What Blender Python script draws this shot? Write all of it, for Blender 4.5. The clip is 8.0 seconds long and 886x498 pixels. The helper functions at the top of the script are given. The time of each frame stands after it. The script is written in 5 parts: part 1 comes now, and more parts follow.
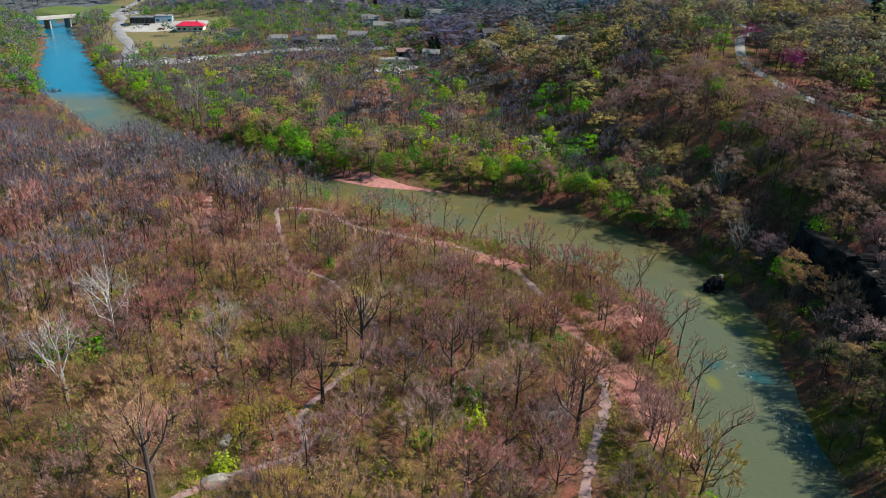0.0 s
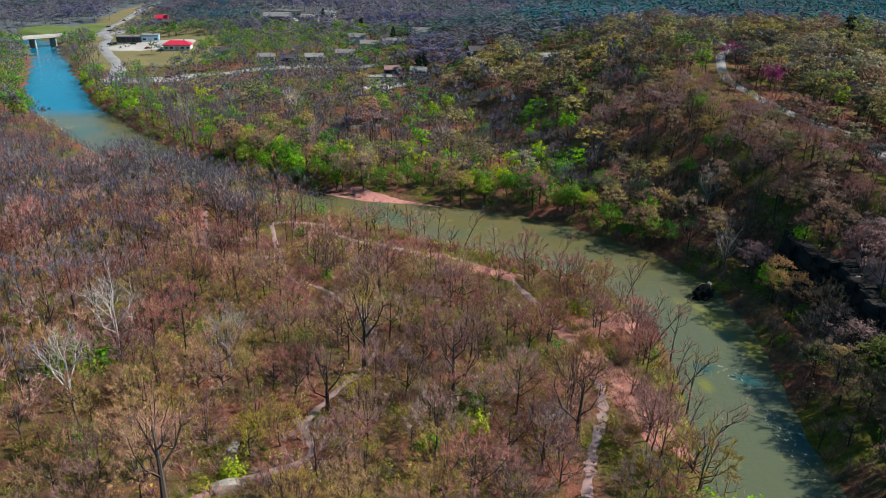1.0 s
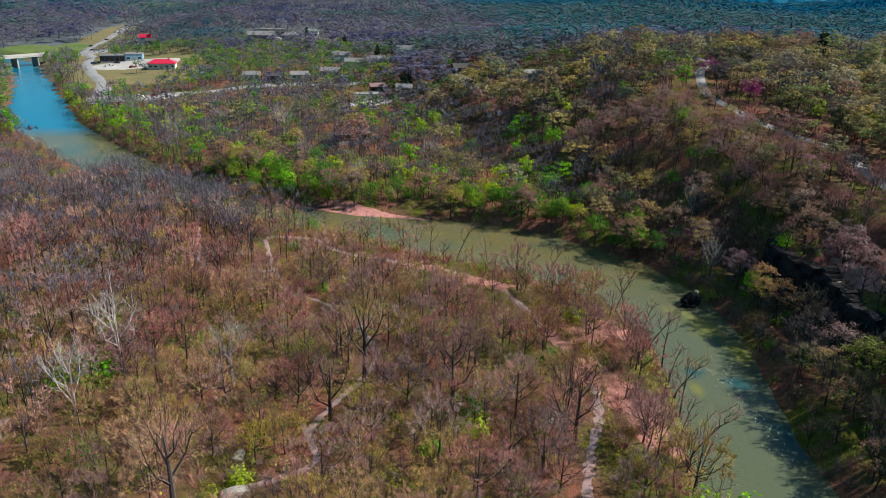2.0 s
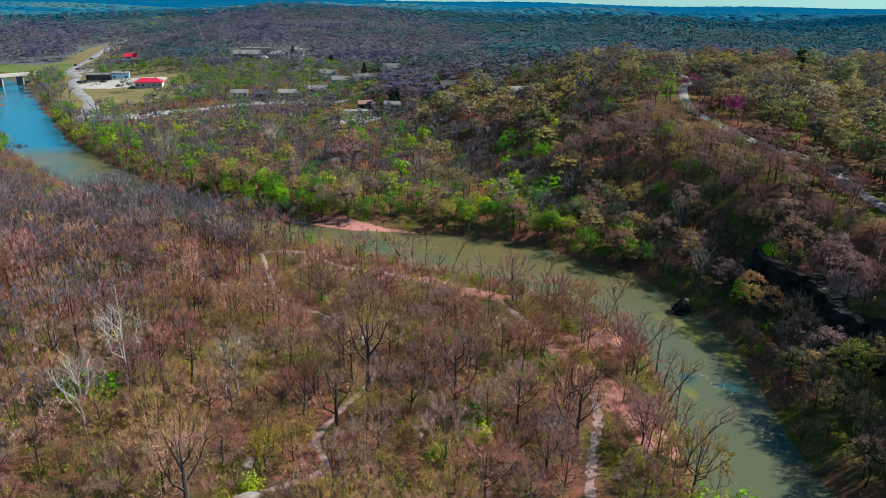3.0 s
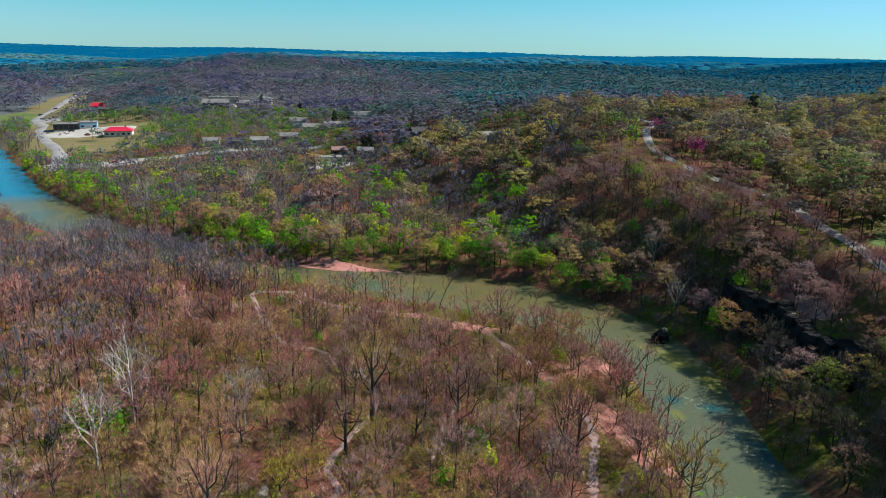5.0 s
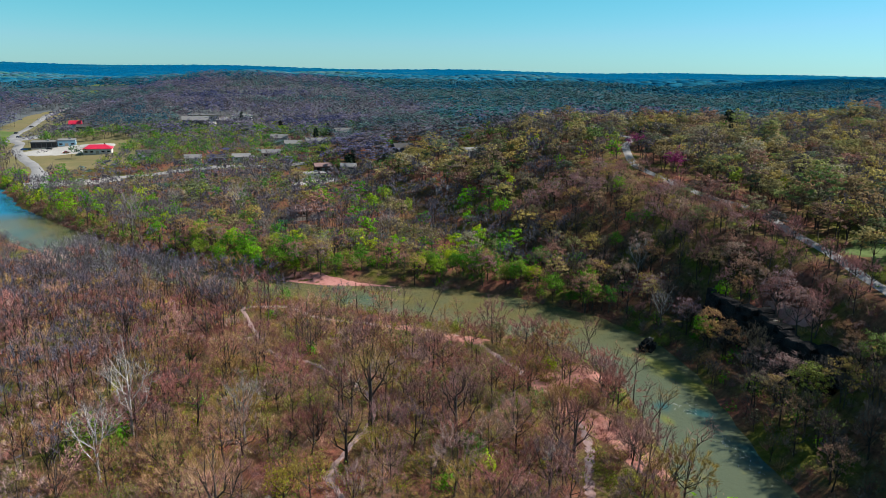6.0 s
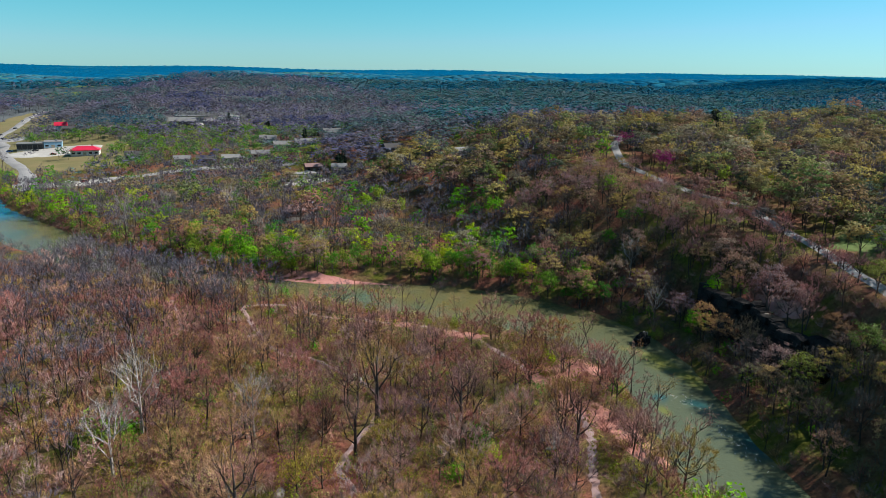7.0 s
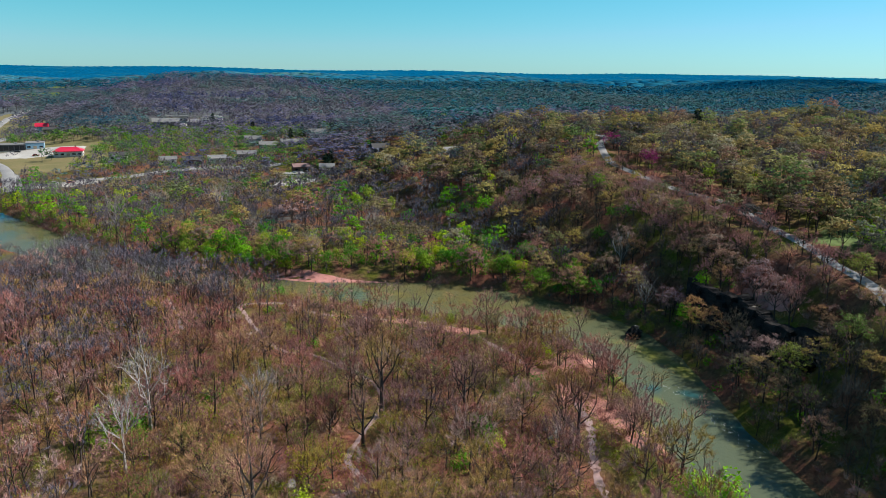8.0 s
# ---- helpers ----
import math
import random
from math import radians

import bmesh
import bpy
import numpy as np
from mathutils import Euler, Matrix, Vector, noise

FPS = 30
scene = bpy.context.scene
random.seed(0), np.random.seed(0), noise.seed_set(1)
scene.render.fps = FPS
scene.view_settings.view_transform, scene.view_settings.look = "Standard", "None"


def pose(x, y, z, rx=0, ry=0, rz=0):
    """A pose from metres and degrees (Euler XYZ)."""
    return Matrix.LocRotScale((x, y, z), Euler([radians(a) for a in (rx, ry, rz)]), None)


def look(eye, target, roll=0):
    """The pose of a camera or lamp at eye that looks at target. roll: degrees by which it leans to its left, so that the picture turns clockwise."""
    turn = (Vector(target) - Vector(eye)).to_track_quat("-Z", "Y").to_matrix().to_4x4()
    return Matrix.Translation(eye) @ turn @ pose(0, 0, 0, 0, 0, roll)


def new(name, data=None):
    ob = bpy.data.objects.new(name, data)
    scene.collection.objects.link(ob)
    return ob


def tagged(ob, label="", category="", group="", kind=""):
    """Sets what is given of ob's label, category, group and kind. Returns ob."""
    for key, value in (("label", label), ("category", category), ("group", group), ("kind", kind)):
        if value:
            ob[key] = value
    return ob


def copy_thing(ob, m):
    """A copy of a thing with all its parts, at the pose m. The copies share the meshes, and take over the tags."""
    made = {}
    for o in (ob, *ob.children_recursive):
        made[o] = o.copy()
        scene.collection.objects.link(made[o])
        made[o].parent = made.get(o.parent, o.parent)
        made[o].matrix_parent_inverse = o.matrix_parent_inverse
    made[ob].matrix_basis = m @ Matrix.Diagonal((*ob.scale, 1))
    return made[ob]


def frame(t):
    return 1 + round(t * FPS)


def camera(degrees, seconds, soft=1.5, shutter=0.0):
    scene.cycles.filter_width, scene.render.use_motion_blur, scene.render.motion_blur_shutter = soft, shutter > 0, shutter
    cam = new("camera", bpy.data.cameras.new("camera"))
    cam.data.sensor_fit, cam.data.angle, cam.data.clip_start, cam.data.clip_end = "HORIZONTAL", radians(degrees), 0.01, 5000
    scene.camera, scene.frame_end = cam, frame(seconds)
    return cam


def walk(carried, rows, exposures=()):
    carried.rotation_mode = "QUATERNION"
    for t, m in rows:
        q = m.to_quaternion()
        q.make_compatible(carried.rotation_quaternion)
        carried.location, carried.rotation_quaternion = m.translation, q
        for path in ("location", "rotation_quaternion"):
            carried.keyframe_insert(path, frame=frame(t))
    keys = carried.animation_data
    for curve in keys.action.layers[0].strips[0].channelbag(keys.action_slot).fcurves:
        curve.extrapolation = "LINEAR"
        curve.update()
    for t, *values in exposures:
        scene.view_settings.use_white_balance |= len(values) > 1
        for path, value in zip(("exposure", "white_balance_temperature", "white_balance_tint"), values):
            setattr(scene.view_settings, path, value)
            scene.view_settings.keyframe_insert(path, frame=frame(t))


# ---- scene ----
cam = camera(64.55, 8.0, soft=0.85)
# seconds, eye x y z, yaw (to the left), pitch, roll (degrees)
ROWS = [
    (0, 0.0, -0.0, 72.0, 0.02, -23.93, 1.4),
    (0.5, -1.25, -1.8, 72.06, -0.65, -23.22, 1.37),
    (1, -2.8, -3.48, 71.9, -1.39, -22.49, 1.4),
    (1.5, -4.2, -5.07, 71.96, -2.08, -21.8, 1.37),
    (3, -8.98, -10.02, 71.88, -4.34, -19.68, 1.22),
    (3.5, -10.88, -11.71, 71.76, -4.58, -18.95, 1.23),
    (4, -12.75, -13.38, 71.7, -5.28, -18.1, 1.17),
    (4.5, -14.7, -15.02, 71.64, -6.42, -17.01, 1.14),
    (6, -20.51, -19.15, 71.5, -9.44, -14.52, 1.04),
    (6.5, -22.62, -20.46, 71.52, -10.17, -14.48, 0.99),
    (7, -24.76, -21.58, 71.43, -10.75, -14.46, 0.94),
    (7.5, -27.21, -22.96, 71.37, -11.36, -14.43, 0.91),
    (8, -29.66, -24.28, 71.43, -12.39, -14.4, 0.95),
]


def aim(x, y, z, yaw, pitch, roll):
    return pose(x, y, z, 0, 0, yaw) @ pose(0, 0, 0, 90 + pitch) @ pose(0, 0, 0, 0, 0, roll)


walk(cam, [(t, aim(*row)) for t, *row in ROWS])

# ---- light ----
SUN_ELEV, SUN_AZ = radians(42), radians(84)   # azimuth clockwise from +y
world = bpy.data.worlds.new("sky")
scene.world = world
world.use_nodes = True
wn = world.node_tree
wn.nodes.clear()
w_out = wn.nodes.new("ShaderNodeOutputWorld")
w_bg = wn.nodes.new("ShaderNodeBackground")
w_sky = wn.nodes.new("ShaderNodeTexSky")
w_sky.sky_type = "NISHITA"
w_sky.sun_disc = False
w_sky.sun_elevation = SUN_ELEV
w_sky.sun_rotation = SUN_AZ
w_sky.altitude = 300
w_sky.air_density, w_sky.dust_density, w_sky.ozone_density = 1.0, 0.1, 4.0
w_bg.inputs["Strength"].default_value = 0.052
w_tint = wn.nodes.new("ShaderNodeMix")
w_tint.data_type, w_tint.blend_type = "RGBA", "MULTIPLY"
w_tint.inputs[0].default_value = 1.0
w_low = wn.nodes.new("ShaderNodeMapRange")
w_low.inputs["From Min"].default_value, w_low.inputs["From Max"].default_value = 3.5, 5.6
w_red = wn.nodes.new("ShaderNodeSeparateColor")
w_pair = wn.nodes.new("ShaderNodeMix")
w_pair.data_type = "RGBA"
w_pair.inputs[6].default_value = (0.31, 1.0, 1.08, 1)
w_pair.inputs[7].default_value = (0.49, 0.93, 1.2, 1)
wn.links.new(w_sky.outputs[0], w_red.inputs[0])
wn.links.new(w_red.outputs[0], w_low.inputs["Value"])
wn.links.new(w_low.outputs[0], w_pair.inputs[0])
wn.links.new(w_pair.outputs[2], w_tint.inputs[7])
wn.links.new(w_sky.outputs[0], w_tint.inputs[6])
w_haze = wn.nodes.new("ShaderNodeMix")
w_haze.data_type = "RGBA"
w_haze.inputs[0].default_value = 0.12
w_haze.inputs[7].default_value = (3.6, 7.0, 8.2, 1)
wn.links.new(w_tint.outputs[2], w_haze.inputs[6])
wn.links.new(w_haze.outputs[2], w_bg.inputs["Color"])
wn.links.new(w_bg.outputs[0], w_out.inputs["Surface"])
sun_data = bpy.data.lights.new("sun", "SUN")
sun_data.energy, sun_data.angle, sun_data.color = 5.0, radians(0.5), (1.0, 0.96, 0.90)
sun = new("sun", sun_data)
SUN_DIR = Vector((math.sin(SUN_AZ) * math.cos(SUN_ELEV), math.cos(SUN_AZ) * math.cos(SUN_ELEV), math.sin(SUN_ELEV)))
sun.matrix_world = look(SUN_DIR * 800, (0, 0, 0))
scene.view_settings.exposure = 1.0


# ---- materials ----
def mat(name, rough=0.85, spec=0.3):
    m = bpy.data.materials.new(name)
    m.use_nodes = True
    b = m.node_tree.nodes["Principled BSDF"]
    b.inputs["Roughness"].default_value = rough
    b.inputs["Specular IOR Level"].default_value = spec
    return m, m.node_tree, b


def node(nt, kind, **values):
    n = nt.nodes.new(kind)
    for key, value in values.items():
        n.inputs[key].default_value = value
    return n


def ramp(nt, fac, stops):
    r = nt.nodes.new("ShaderNodeValToRGB")
    el = r.color_ramp.elements
    while len(el) < len(stops):
        el.new(0.5)
    for e, (at, c) in zip(el, stops):
        e.position, e.color = at, (*c, 1)
    nt.links.new(fac, r.inputs["Fac"])
    return r.outputs["Color"]


def tex_noise(nt, scale, detail=4.0, rough=0.6, coord=None):
    if coord is None:
        coord = nt.nodes.new("ShaderNodeNewGeometry").outputs["Position"]
    n = node(nt, "ShaderNodeTexNoise", Scale=scale, Detail=detail, Roughness=rough)
    nt.links.new(coord, n.inputs["Vector"])
    return n.outputs["Fac"]


def mix(nt, fac, a, b, blend="MIX"):
    n = nt.nodes.new("ShaderNodeMix")
    n.data_type, n.blend_type = "RGBA", blend
    for value, slot in ((fac, 0), (a, 6), (b, 7)):
        if hasattr(value, "is_output"):
            nt.links.new(value, n.inputs[slot])
        else:
            n.inputs[slot].default_value = value if slot == 0 else (*value, 1)
    return n.outputs[2]


def bump(nt, b, height, strength, dist):
    n = node(nt, "ShaderNodeBump", Strength=strength, Distance=dist)
    nt.links.new(height, n.inputs["Height"])
    nt.links.new(n.outputs["Normal"], b.inputs["Normal"])


def varied(name, stops, per="object", rough=0.8, grain=3.0, spread=0.35, thin=False, relief=0.0, spec=0.2):
    """Foliage or wood whose colour varies from plant to plant and, more finely, within one."""
    m, nt, b = mat(name, rough, spec)
    if per == "object":
        fac = nt.nodes.new("ShaderNodeObjectInfo").outputs["Random"]
    else:
        at = nt.nodes.new("ShaderNodeAttribute")
        at.attribute_name = "tint"
        fac = at.outputs["Fac"]
    col = ramp(nt, fac, stops)
    fine = ramp(nt, tex_noise(nt, grain, 3), [(0.25, (1 - spread,) * 3), (0.75, (1 + spread * 0.5,) * 3)])
    col = mix(nt, 1.0, col, fine, "MULTIPLY")
    nt.links.new(col, b.inputs["Base Color"])
    if relief:
        bump(nt, b, tex_noise(nt, grain, 4, 0.7), 0.9, relief)
    if thin:
        tr = nt.nodes.new("ShaderNodeBsdfTranslucent")
        nt.links.new(col, tr.inputs["Color"])
        ad = nt.nodes.new("ShaderNodeMixShader")
        ad.inputs[0].default_value = 0.33
        out = nt.nodes["Material Output"]
        nt.links.new(b.outputs[0], ad.inputs[1])
        nt.links.new(tr.outputs[0], ad.inputs[2])
        nt.links.new(ad.outputs[0], out.inputs["Surface"])
    return m


def even(stops):
    return [((n + 0.5) / len(stops), c) for n, c in enumerate(stops)]


BARK = [(0.035, 0.026, 0.022), (0.055, 0.042, 0.036), (0.075, 0.06, 0.052), (0.045, 0.032, 0.026)]
TWIG = [(0.2159, 0.0870, 0.0735), (0.4241, 0.1786, 0.1478), (0.1894, 0.1325, 0.1312), (0.4473, 0.2276, 0.1797), (0.3382, 0.2312, 0.0578), (0.1959, 0.0723, 0.0743), (0.3590, 0.2423, 0.2127), (0.1759, 0.0954, 0.0894)]
HILL = [(0.3661, 0.2698, 0.0820), (0.1025, 0.0755, 0.0734), (0.4256, 0.3479, 0.1023), (0.0710, 0.0777, 0.0787), (0.2675, 0.1638, 0.0904), (0.1034, 0.1640, 0.0481), (0.1447, 0.1140, 0.0909), (0.3445, 0.2698, 0.1201), (0.1801, 0.2184, 0.0673), (0.0728, 0.0617, 0.0681), (0.2843, 0.1424, 0.1057), (0.0388, 0.1088, 0.0590), (0.2895, 0.2590, 0.1679)]
# budding crowns with the bluish cast of haze put into their colour
BACK_HAZE = [(0.0595, 0.0692, 0.1425), (0.1093, 0.1076, 0.1857), (0.1551, 0.1366, 0.1876), (0.1256, 0.1267, 0.1547), (0.0754, 0.0875, 0.1201), (0.0954, 0.1590, 0.1465), (0.0491, 0.1036, 0.1350), (0.0268, 0.0933, 0.1436)]
# bare grey twigs, a bluish haze cast put into their colour
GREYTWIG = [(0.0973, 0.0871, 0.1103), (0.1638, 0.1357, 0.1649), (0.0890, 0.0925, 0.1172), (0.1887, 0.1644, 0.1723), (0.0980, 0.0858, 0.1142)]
TOWN_GREEN = [(0.0751, 0.1882, 0.0318), (0.1500, 0.2729, 0.0182), (0.0468, 0.1317, 0.0635), (0.2156, 0.2635, 0.0273), (0.1219, 0.1411, 0.0908), (0.0937, 0.1975, 0.0454)]
GREEN = [(0.0552, 0.2070, 0.0080), (0.2070, 0.4554, 0.0080), (0.0344, 0.1380, 0.0150), (0.3726, 0.4692, 0.0100), (0.0828, 0.2070, 0.0200), (0.0620, 0.2484, 0.0100), (0.2070, 0.2622, 0.0300)]
SHRUB = [(0.1955, 0.2240, 0.0120), (0.3105, 0.2800, 0.0140), (0.0920, 0.1792, 0.0140), (0.2875, 0.1568, 0.0360), (0.3680, 0.3248, 0.1100)]
PLUM = [(0.3487, 0.1621, 0.1544), (0.4150, 0.1686, 0.1358), (0.2822, 0.1427, 0.1483), (0.3819, 0.1946, 0.1606)]
# blue-teal of distance haze put into the woods' colour, bluer down the list
FAR_HAZE = [(0.0662, 0.1075, 0.1209), (0.0331, 0.1243, 0.1131), (0.0423, 0.0966, 0.1345), (0.0142, 0.1016, 0.1466), (0.0092, 0.0868, 0.1495), (0.0025, 0.0756, 0.1463), (0.0008, 0.0691, 0.1492)]
# darker twigs: shade of the west-facing bank put into the colour
BANK_SHADE = [(0.1105, 0.0900, 0.0617), (0.0935, 0.0675, 0.0617), (0.1275, 0.1080, 0.0522), (0.0850, 0.0765, 0.0760), (0.1190, 0.0810, 0.0665)]
# redder hill colours, brightened to offset shade on the steep bank
SLOPE_BRIGHT = [(0.3312, 0.2328, 0.066), (0.2392, 0.1455, 0.154), (0.3036, 0.1455, 0.121), (0.1288, 0.1649, 0.055), (0.276, 0.1843, 0.154), (0.2024, 0.1358, 0.154), (0.368, 0.291, 0.066), (0.2944, 0.1649, 0.077), (0.2392, 0.1649, 0.165)]
mats = {}
for per in ("object", "attr"):
    mats["bark", per] = varied("bark_" + per, even(BARK), per, 0.9, 6.0)
    mats["twig", per] = varied("bare_twigs_" + per, even(TWIG), per, 0.9, 1.5, spec=0.06)
    mats["hill", per] = varied("budding_leaves_" + per, even(HILL), per, 0.85, 1.2, thin=True, spec=0.04)
    mats["greytwig", per] = varied("grey_twigs_" + per, even(GREYTWIG), per, 0.9, 1.0, spec=0.06)
    mats["back", per] = varied("far_budding_crowns_" + per, even(BACK_HAZE), per, 0.9, 0.3, thin=True, spec=0.02)
    mats["town", per] = varied("town_leaves_" + per, even(TOWN_GREEN), per, 0.8, 0.5, thin=True, spec=0.05)
    mats["green", per] = varied("spring_leaves_" + per, even(GREEN), per, 0.7, 1.2, thin=True, spec=0.08)
    mats["shrub", per] = varied("shrub_leaves_" + per, even(SHRUB), per, 0.7, 2.0, thin=True)
    mats["white", per] = varied("pale_bark_" + per, even([(0.24, 0.21, 0.19), (0.32, 0.29, 0.27)]), per, 0.7, 2.0, 0.5)
    mats["pine", per] = varied("pine_needles_" + per, even([(0.008, 0.022, 0.012), (0.012, 0.032, 0.014)]), per, 0.6)
    mats["redbud", per] = varied("redbud_blossom_" + per, even([(0.40, 0.03, 0.20), (0.32, 0.035, 0.18)]), per, 0.7, thin=True)
    mats["bloom", per] = varied("white_blossom_" + per, even([(0.27, 0.235, 0.17), (0.33, 0.29, 0.22)]), per, 0.7, thin=True)

mats["bankside", "object"] = varied("brightened_bank_buds", even(SLOPE_BRIGHT), "object", 0.85, 1.2, thin=True, spec=0.05)
mats["olive", "object"] = varied("olive_leaves", even([(0.15, 0.18, 0.025), (0.19, 0.21, 0.03), (0.12, 0.17, 0.03)]), "object", 0.7, 1.5, thin=True)
mats["plum", "object"] = varied("plum_twigs", even(PLUM), "object", 0.85, 1.5)
mats["far", "attr"] = varied("far_woods", even(FAR_HAZE), "attr", 1.0, 0.05, spec=0.0)
mats["far", "core"] = varied("far_woods_body", even(FAR_HAZE), "attr", 1.0, 0.12, 0.5, spec=0.0)
mats["bank", "object"] = varied("shade_dark_bank_twigs", even(BANK_SHADE), "object", 0.85, 1.5)

# leaf litter with mossy and bare patches
ground_mat, nt, b = mat("leaf_litter", 0.95, 0.04)
c1 = ramp(nt, tex_noise(nt, 0.05, 5, 0.65), [(0.38, (0.155, 0.06, 0.042)), (0.5, (0.105, 0.065, 0.034)), (0.6, (0.08, 0.085, 0.014))])
c2 = ramp(nt, tex_noise(nt, 0.9, 5, 0.75), [(0.3, (0.45, 0.42, 0.4)), (0.52, (1, 1, 1)), (0.72, (1.55, 1.4, 1.25))])
col = mix(nt, 1.0, c1, c2, "MULTIPLY")
# distance haze put into the ground colour: grey, then blue-teal in the far hills
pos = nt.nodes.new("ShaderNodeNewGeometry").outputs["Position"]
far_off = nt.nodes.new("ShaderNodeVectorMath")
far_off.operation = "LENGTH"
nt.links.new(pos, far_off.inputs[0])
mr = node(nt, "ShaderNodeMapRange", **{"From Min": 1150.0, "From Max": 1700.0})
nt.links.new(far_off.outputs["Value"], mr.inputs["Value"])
hazed_canopy = ramp(nt, tex_noise(nt, 0.006, 6, 0.7), [(0.35, (0.0, 0.055, 0.10)), (0.48, (0.0, 0.07, 0.12)), (0.56, (0.006, 0.07, 0.10)), (0.64, (0.0, 0.09, 0.10))])
# greyed from 480 m on, softening dark gaps between crowns
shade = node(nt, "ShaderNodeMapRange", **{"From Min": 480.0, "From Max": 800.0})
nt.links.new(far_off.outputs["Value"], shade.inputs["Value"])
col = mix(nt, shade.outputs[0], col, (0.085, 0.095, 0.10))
col = mix(nt, mr.outputs[0], col, hazed_canopy)
nt.links.new(col, b.inputs["Base Color"])
bump(nt, b, tex_noise(nt, 2.5, 6, 0.75), 0.7, 0.4)

# murky river; sky reflection put into the colour as blue in its upper reach
water_mat, nt, b = mat("river_water", 0.1, 0.3)
b.inputs["IOR"].default_value = 1.33
pos = nt.nodes.new("ShaderNodeNewGeometry").outputs["Position"]
sep = nt.nodes.new("ShaderNodeSeparateXYZ")
nt.links.new(pos, sep.inputs[0])
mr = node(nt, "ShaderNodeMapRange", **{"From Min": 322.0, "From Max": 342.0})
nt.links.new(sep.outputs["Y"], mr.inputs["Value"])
silt = ramp(nt, tex_noise(nt, 0.035, 3), [(0.3, (0.062, 0.07, 0.036)), (0.5, (0.095, 0.08, 0.032)), (0.68, (0.06, 0.078, 0.046))])
shoal = ramp(nt, tex_noise(nt, 0.09, 4), [(0.58, (0.0, 0.0, 0.0)), (0.7, (0.055, 0.045, 0.0))])
bend = node(nt, "ShaderNodeMapRange", **{"From Min": 175.0, "From Max": 135.0})
nt.links.new(sep.outputs["Y"], bend.inputs["Value"])
silt = mix(nt, bend.outputs[0], silt, (0.066, 0.077, 0.044))
silt = mix(nt, 1.0, silt, shoal, "ADD")


def spot(x, y, r0, r1, stretch=1.0):
    """One within r0 of a place, nothing past r1, with a ragged rim."""
    shift = nt.nodes.new("ShaderNodeVectorMath")
    shift.operation = "SUBTRACT"
    shift.inputs[1].default_value = (x, y, 0)
    nt.links.new(pos, shift.inputs[0])
    squash = nt.nodes.new("ShaderNodeVectorMath")
    squash.operation = "MULTIPLY"
    squash.inputs[1].default_value = (1, stretch, 0)
    nt.links.new(shift.outputs[0], squash.inputs[0])
    far_from = nt.nodes.new("ShaderNodeVectorMath")
    far_from.operation = "LENGTH"
    nt.links.new(squash.outputs[0], far_from.inputs[0])
    rag = nt.nodes.new("ShaderNodeMath")
    rag.operation = "MULTIPLY_ADD"
    rag.inputs[1].default_value = r1
    nt.links.new(tex_noise(nt, 0.25, 4), rag.inputs[0])
    nt.links.new(far_from.outputs["Value"], rag.inputs[2])
    m = node(nt, "ShaderNodeMapRange", **{"From Min": r1 * 1.4, "From Max": r0 + r1 * 0.4})
    m.interpolation_type = "SMOOTHSTEP"
    nt.links.new(rag.outputs[0], m.inputs["Value"])
    return m.outputs[0]


# yellow-green shoals, and deep pools with their blue-green shadow put into the colour
for x, y, r0, r1, stretch in ((60.5, 131, 1.0, 6.5, 0.6), (63.5, 120, 0.5, 4.5, 0.5), (49, 106, 0.3, 2.2, 0.6)):
    silt = mix(nt, spot(x, y, r0, r1, stretch), silt, (0.11, 0.115, 0.028))
for x, y, r0, r1, stretch in ((58, 108, 1.0, 5.0, 1.2), (51, 112, 0.5, 3.5, 1.0), (60, 90, 1.5, 5.0, 0.7)):
    silt = mix(nt, spot(x, y, r0, r1, stretch), silt, (0.02, 0.062, 0.06))
# painted blue of reflected sky, beyond about y = 330
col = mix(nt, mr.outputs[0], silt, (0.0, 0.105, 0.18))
nt.links.new(col, b.inputs["Base Color"])
bump(nt, b, tex_noise(nt, 0.8, 4), 0.3, 0.3)


def surface(name, stops, scale=0.4, rough=0.9, fine=6.0, relief=0.3, relief_d=0.05, metal=0.0, spec=0.3):
    m, nt, b = mat(name, rough, spec)
    a = ramp(nt, tex_noise(nt, scale, 5, 0.65), stops)
    f = ramp(nt, tex_noise(nt, fine, 4, 0.7), [(0.25, (0.7, 0.7, 0.7)), (0.75, (1.2, 1.2, 1.2))])
    nt.links.new(mix(nt, 1.0, a, f, "MULTIPLY"), b.inputs["Base Color"])
    b.inputs["Metallic"].default_value = metal
    bump(nt, b, tex_noise(nt, fine, 5, 0.7), relief, relief_d)
    return m


trail_mat = surface("pale_trail", [(0.3, (0.20, 0.115, 0.10)), (0.5, (0.25, 0.165, 0.155)), (0.7, (0.14, 0.105, 0.11))], 0.15)
clay_mat = surface("red_clay", [(0.32, (0.13, 0.06, 0.042)), (0.42, (0.25, 0.095, 0.07)), (0.52, (0.33, 0.145, 0.115)), (0.62, (0.22, 0.10, 0.07)), (0.72, (0.12, 0.075, 0.04))], 0.35, fine=1.6, relief=0.6, relief_d=0.15)
sand_mat = surface("pink_gravel", [(0.3, (0.24, 0.095, 0.08)), (0.45, (0.36, 0.16, 0.14)), (0.6, (0.30, 0.125, 0.105)), (0.72, (0.20, 0.075, 0.06))], 0.25, fine=2.0, relief=0.5, relief_d=0.1)
road_mat = surface("worn_asphalt", [(0.3, (0.16, 0.155, 0.155)), (0.6, (0.22, 0.21, 0.205))], 0.1)
lot_mat = surface("concrete_lot", [(0.3, (0.26, 0.24, 0.22)), (0.6, (0.34, 0.32, 0.29))], 0.05)
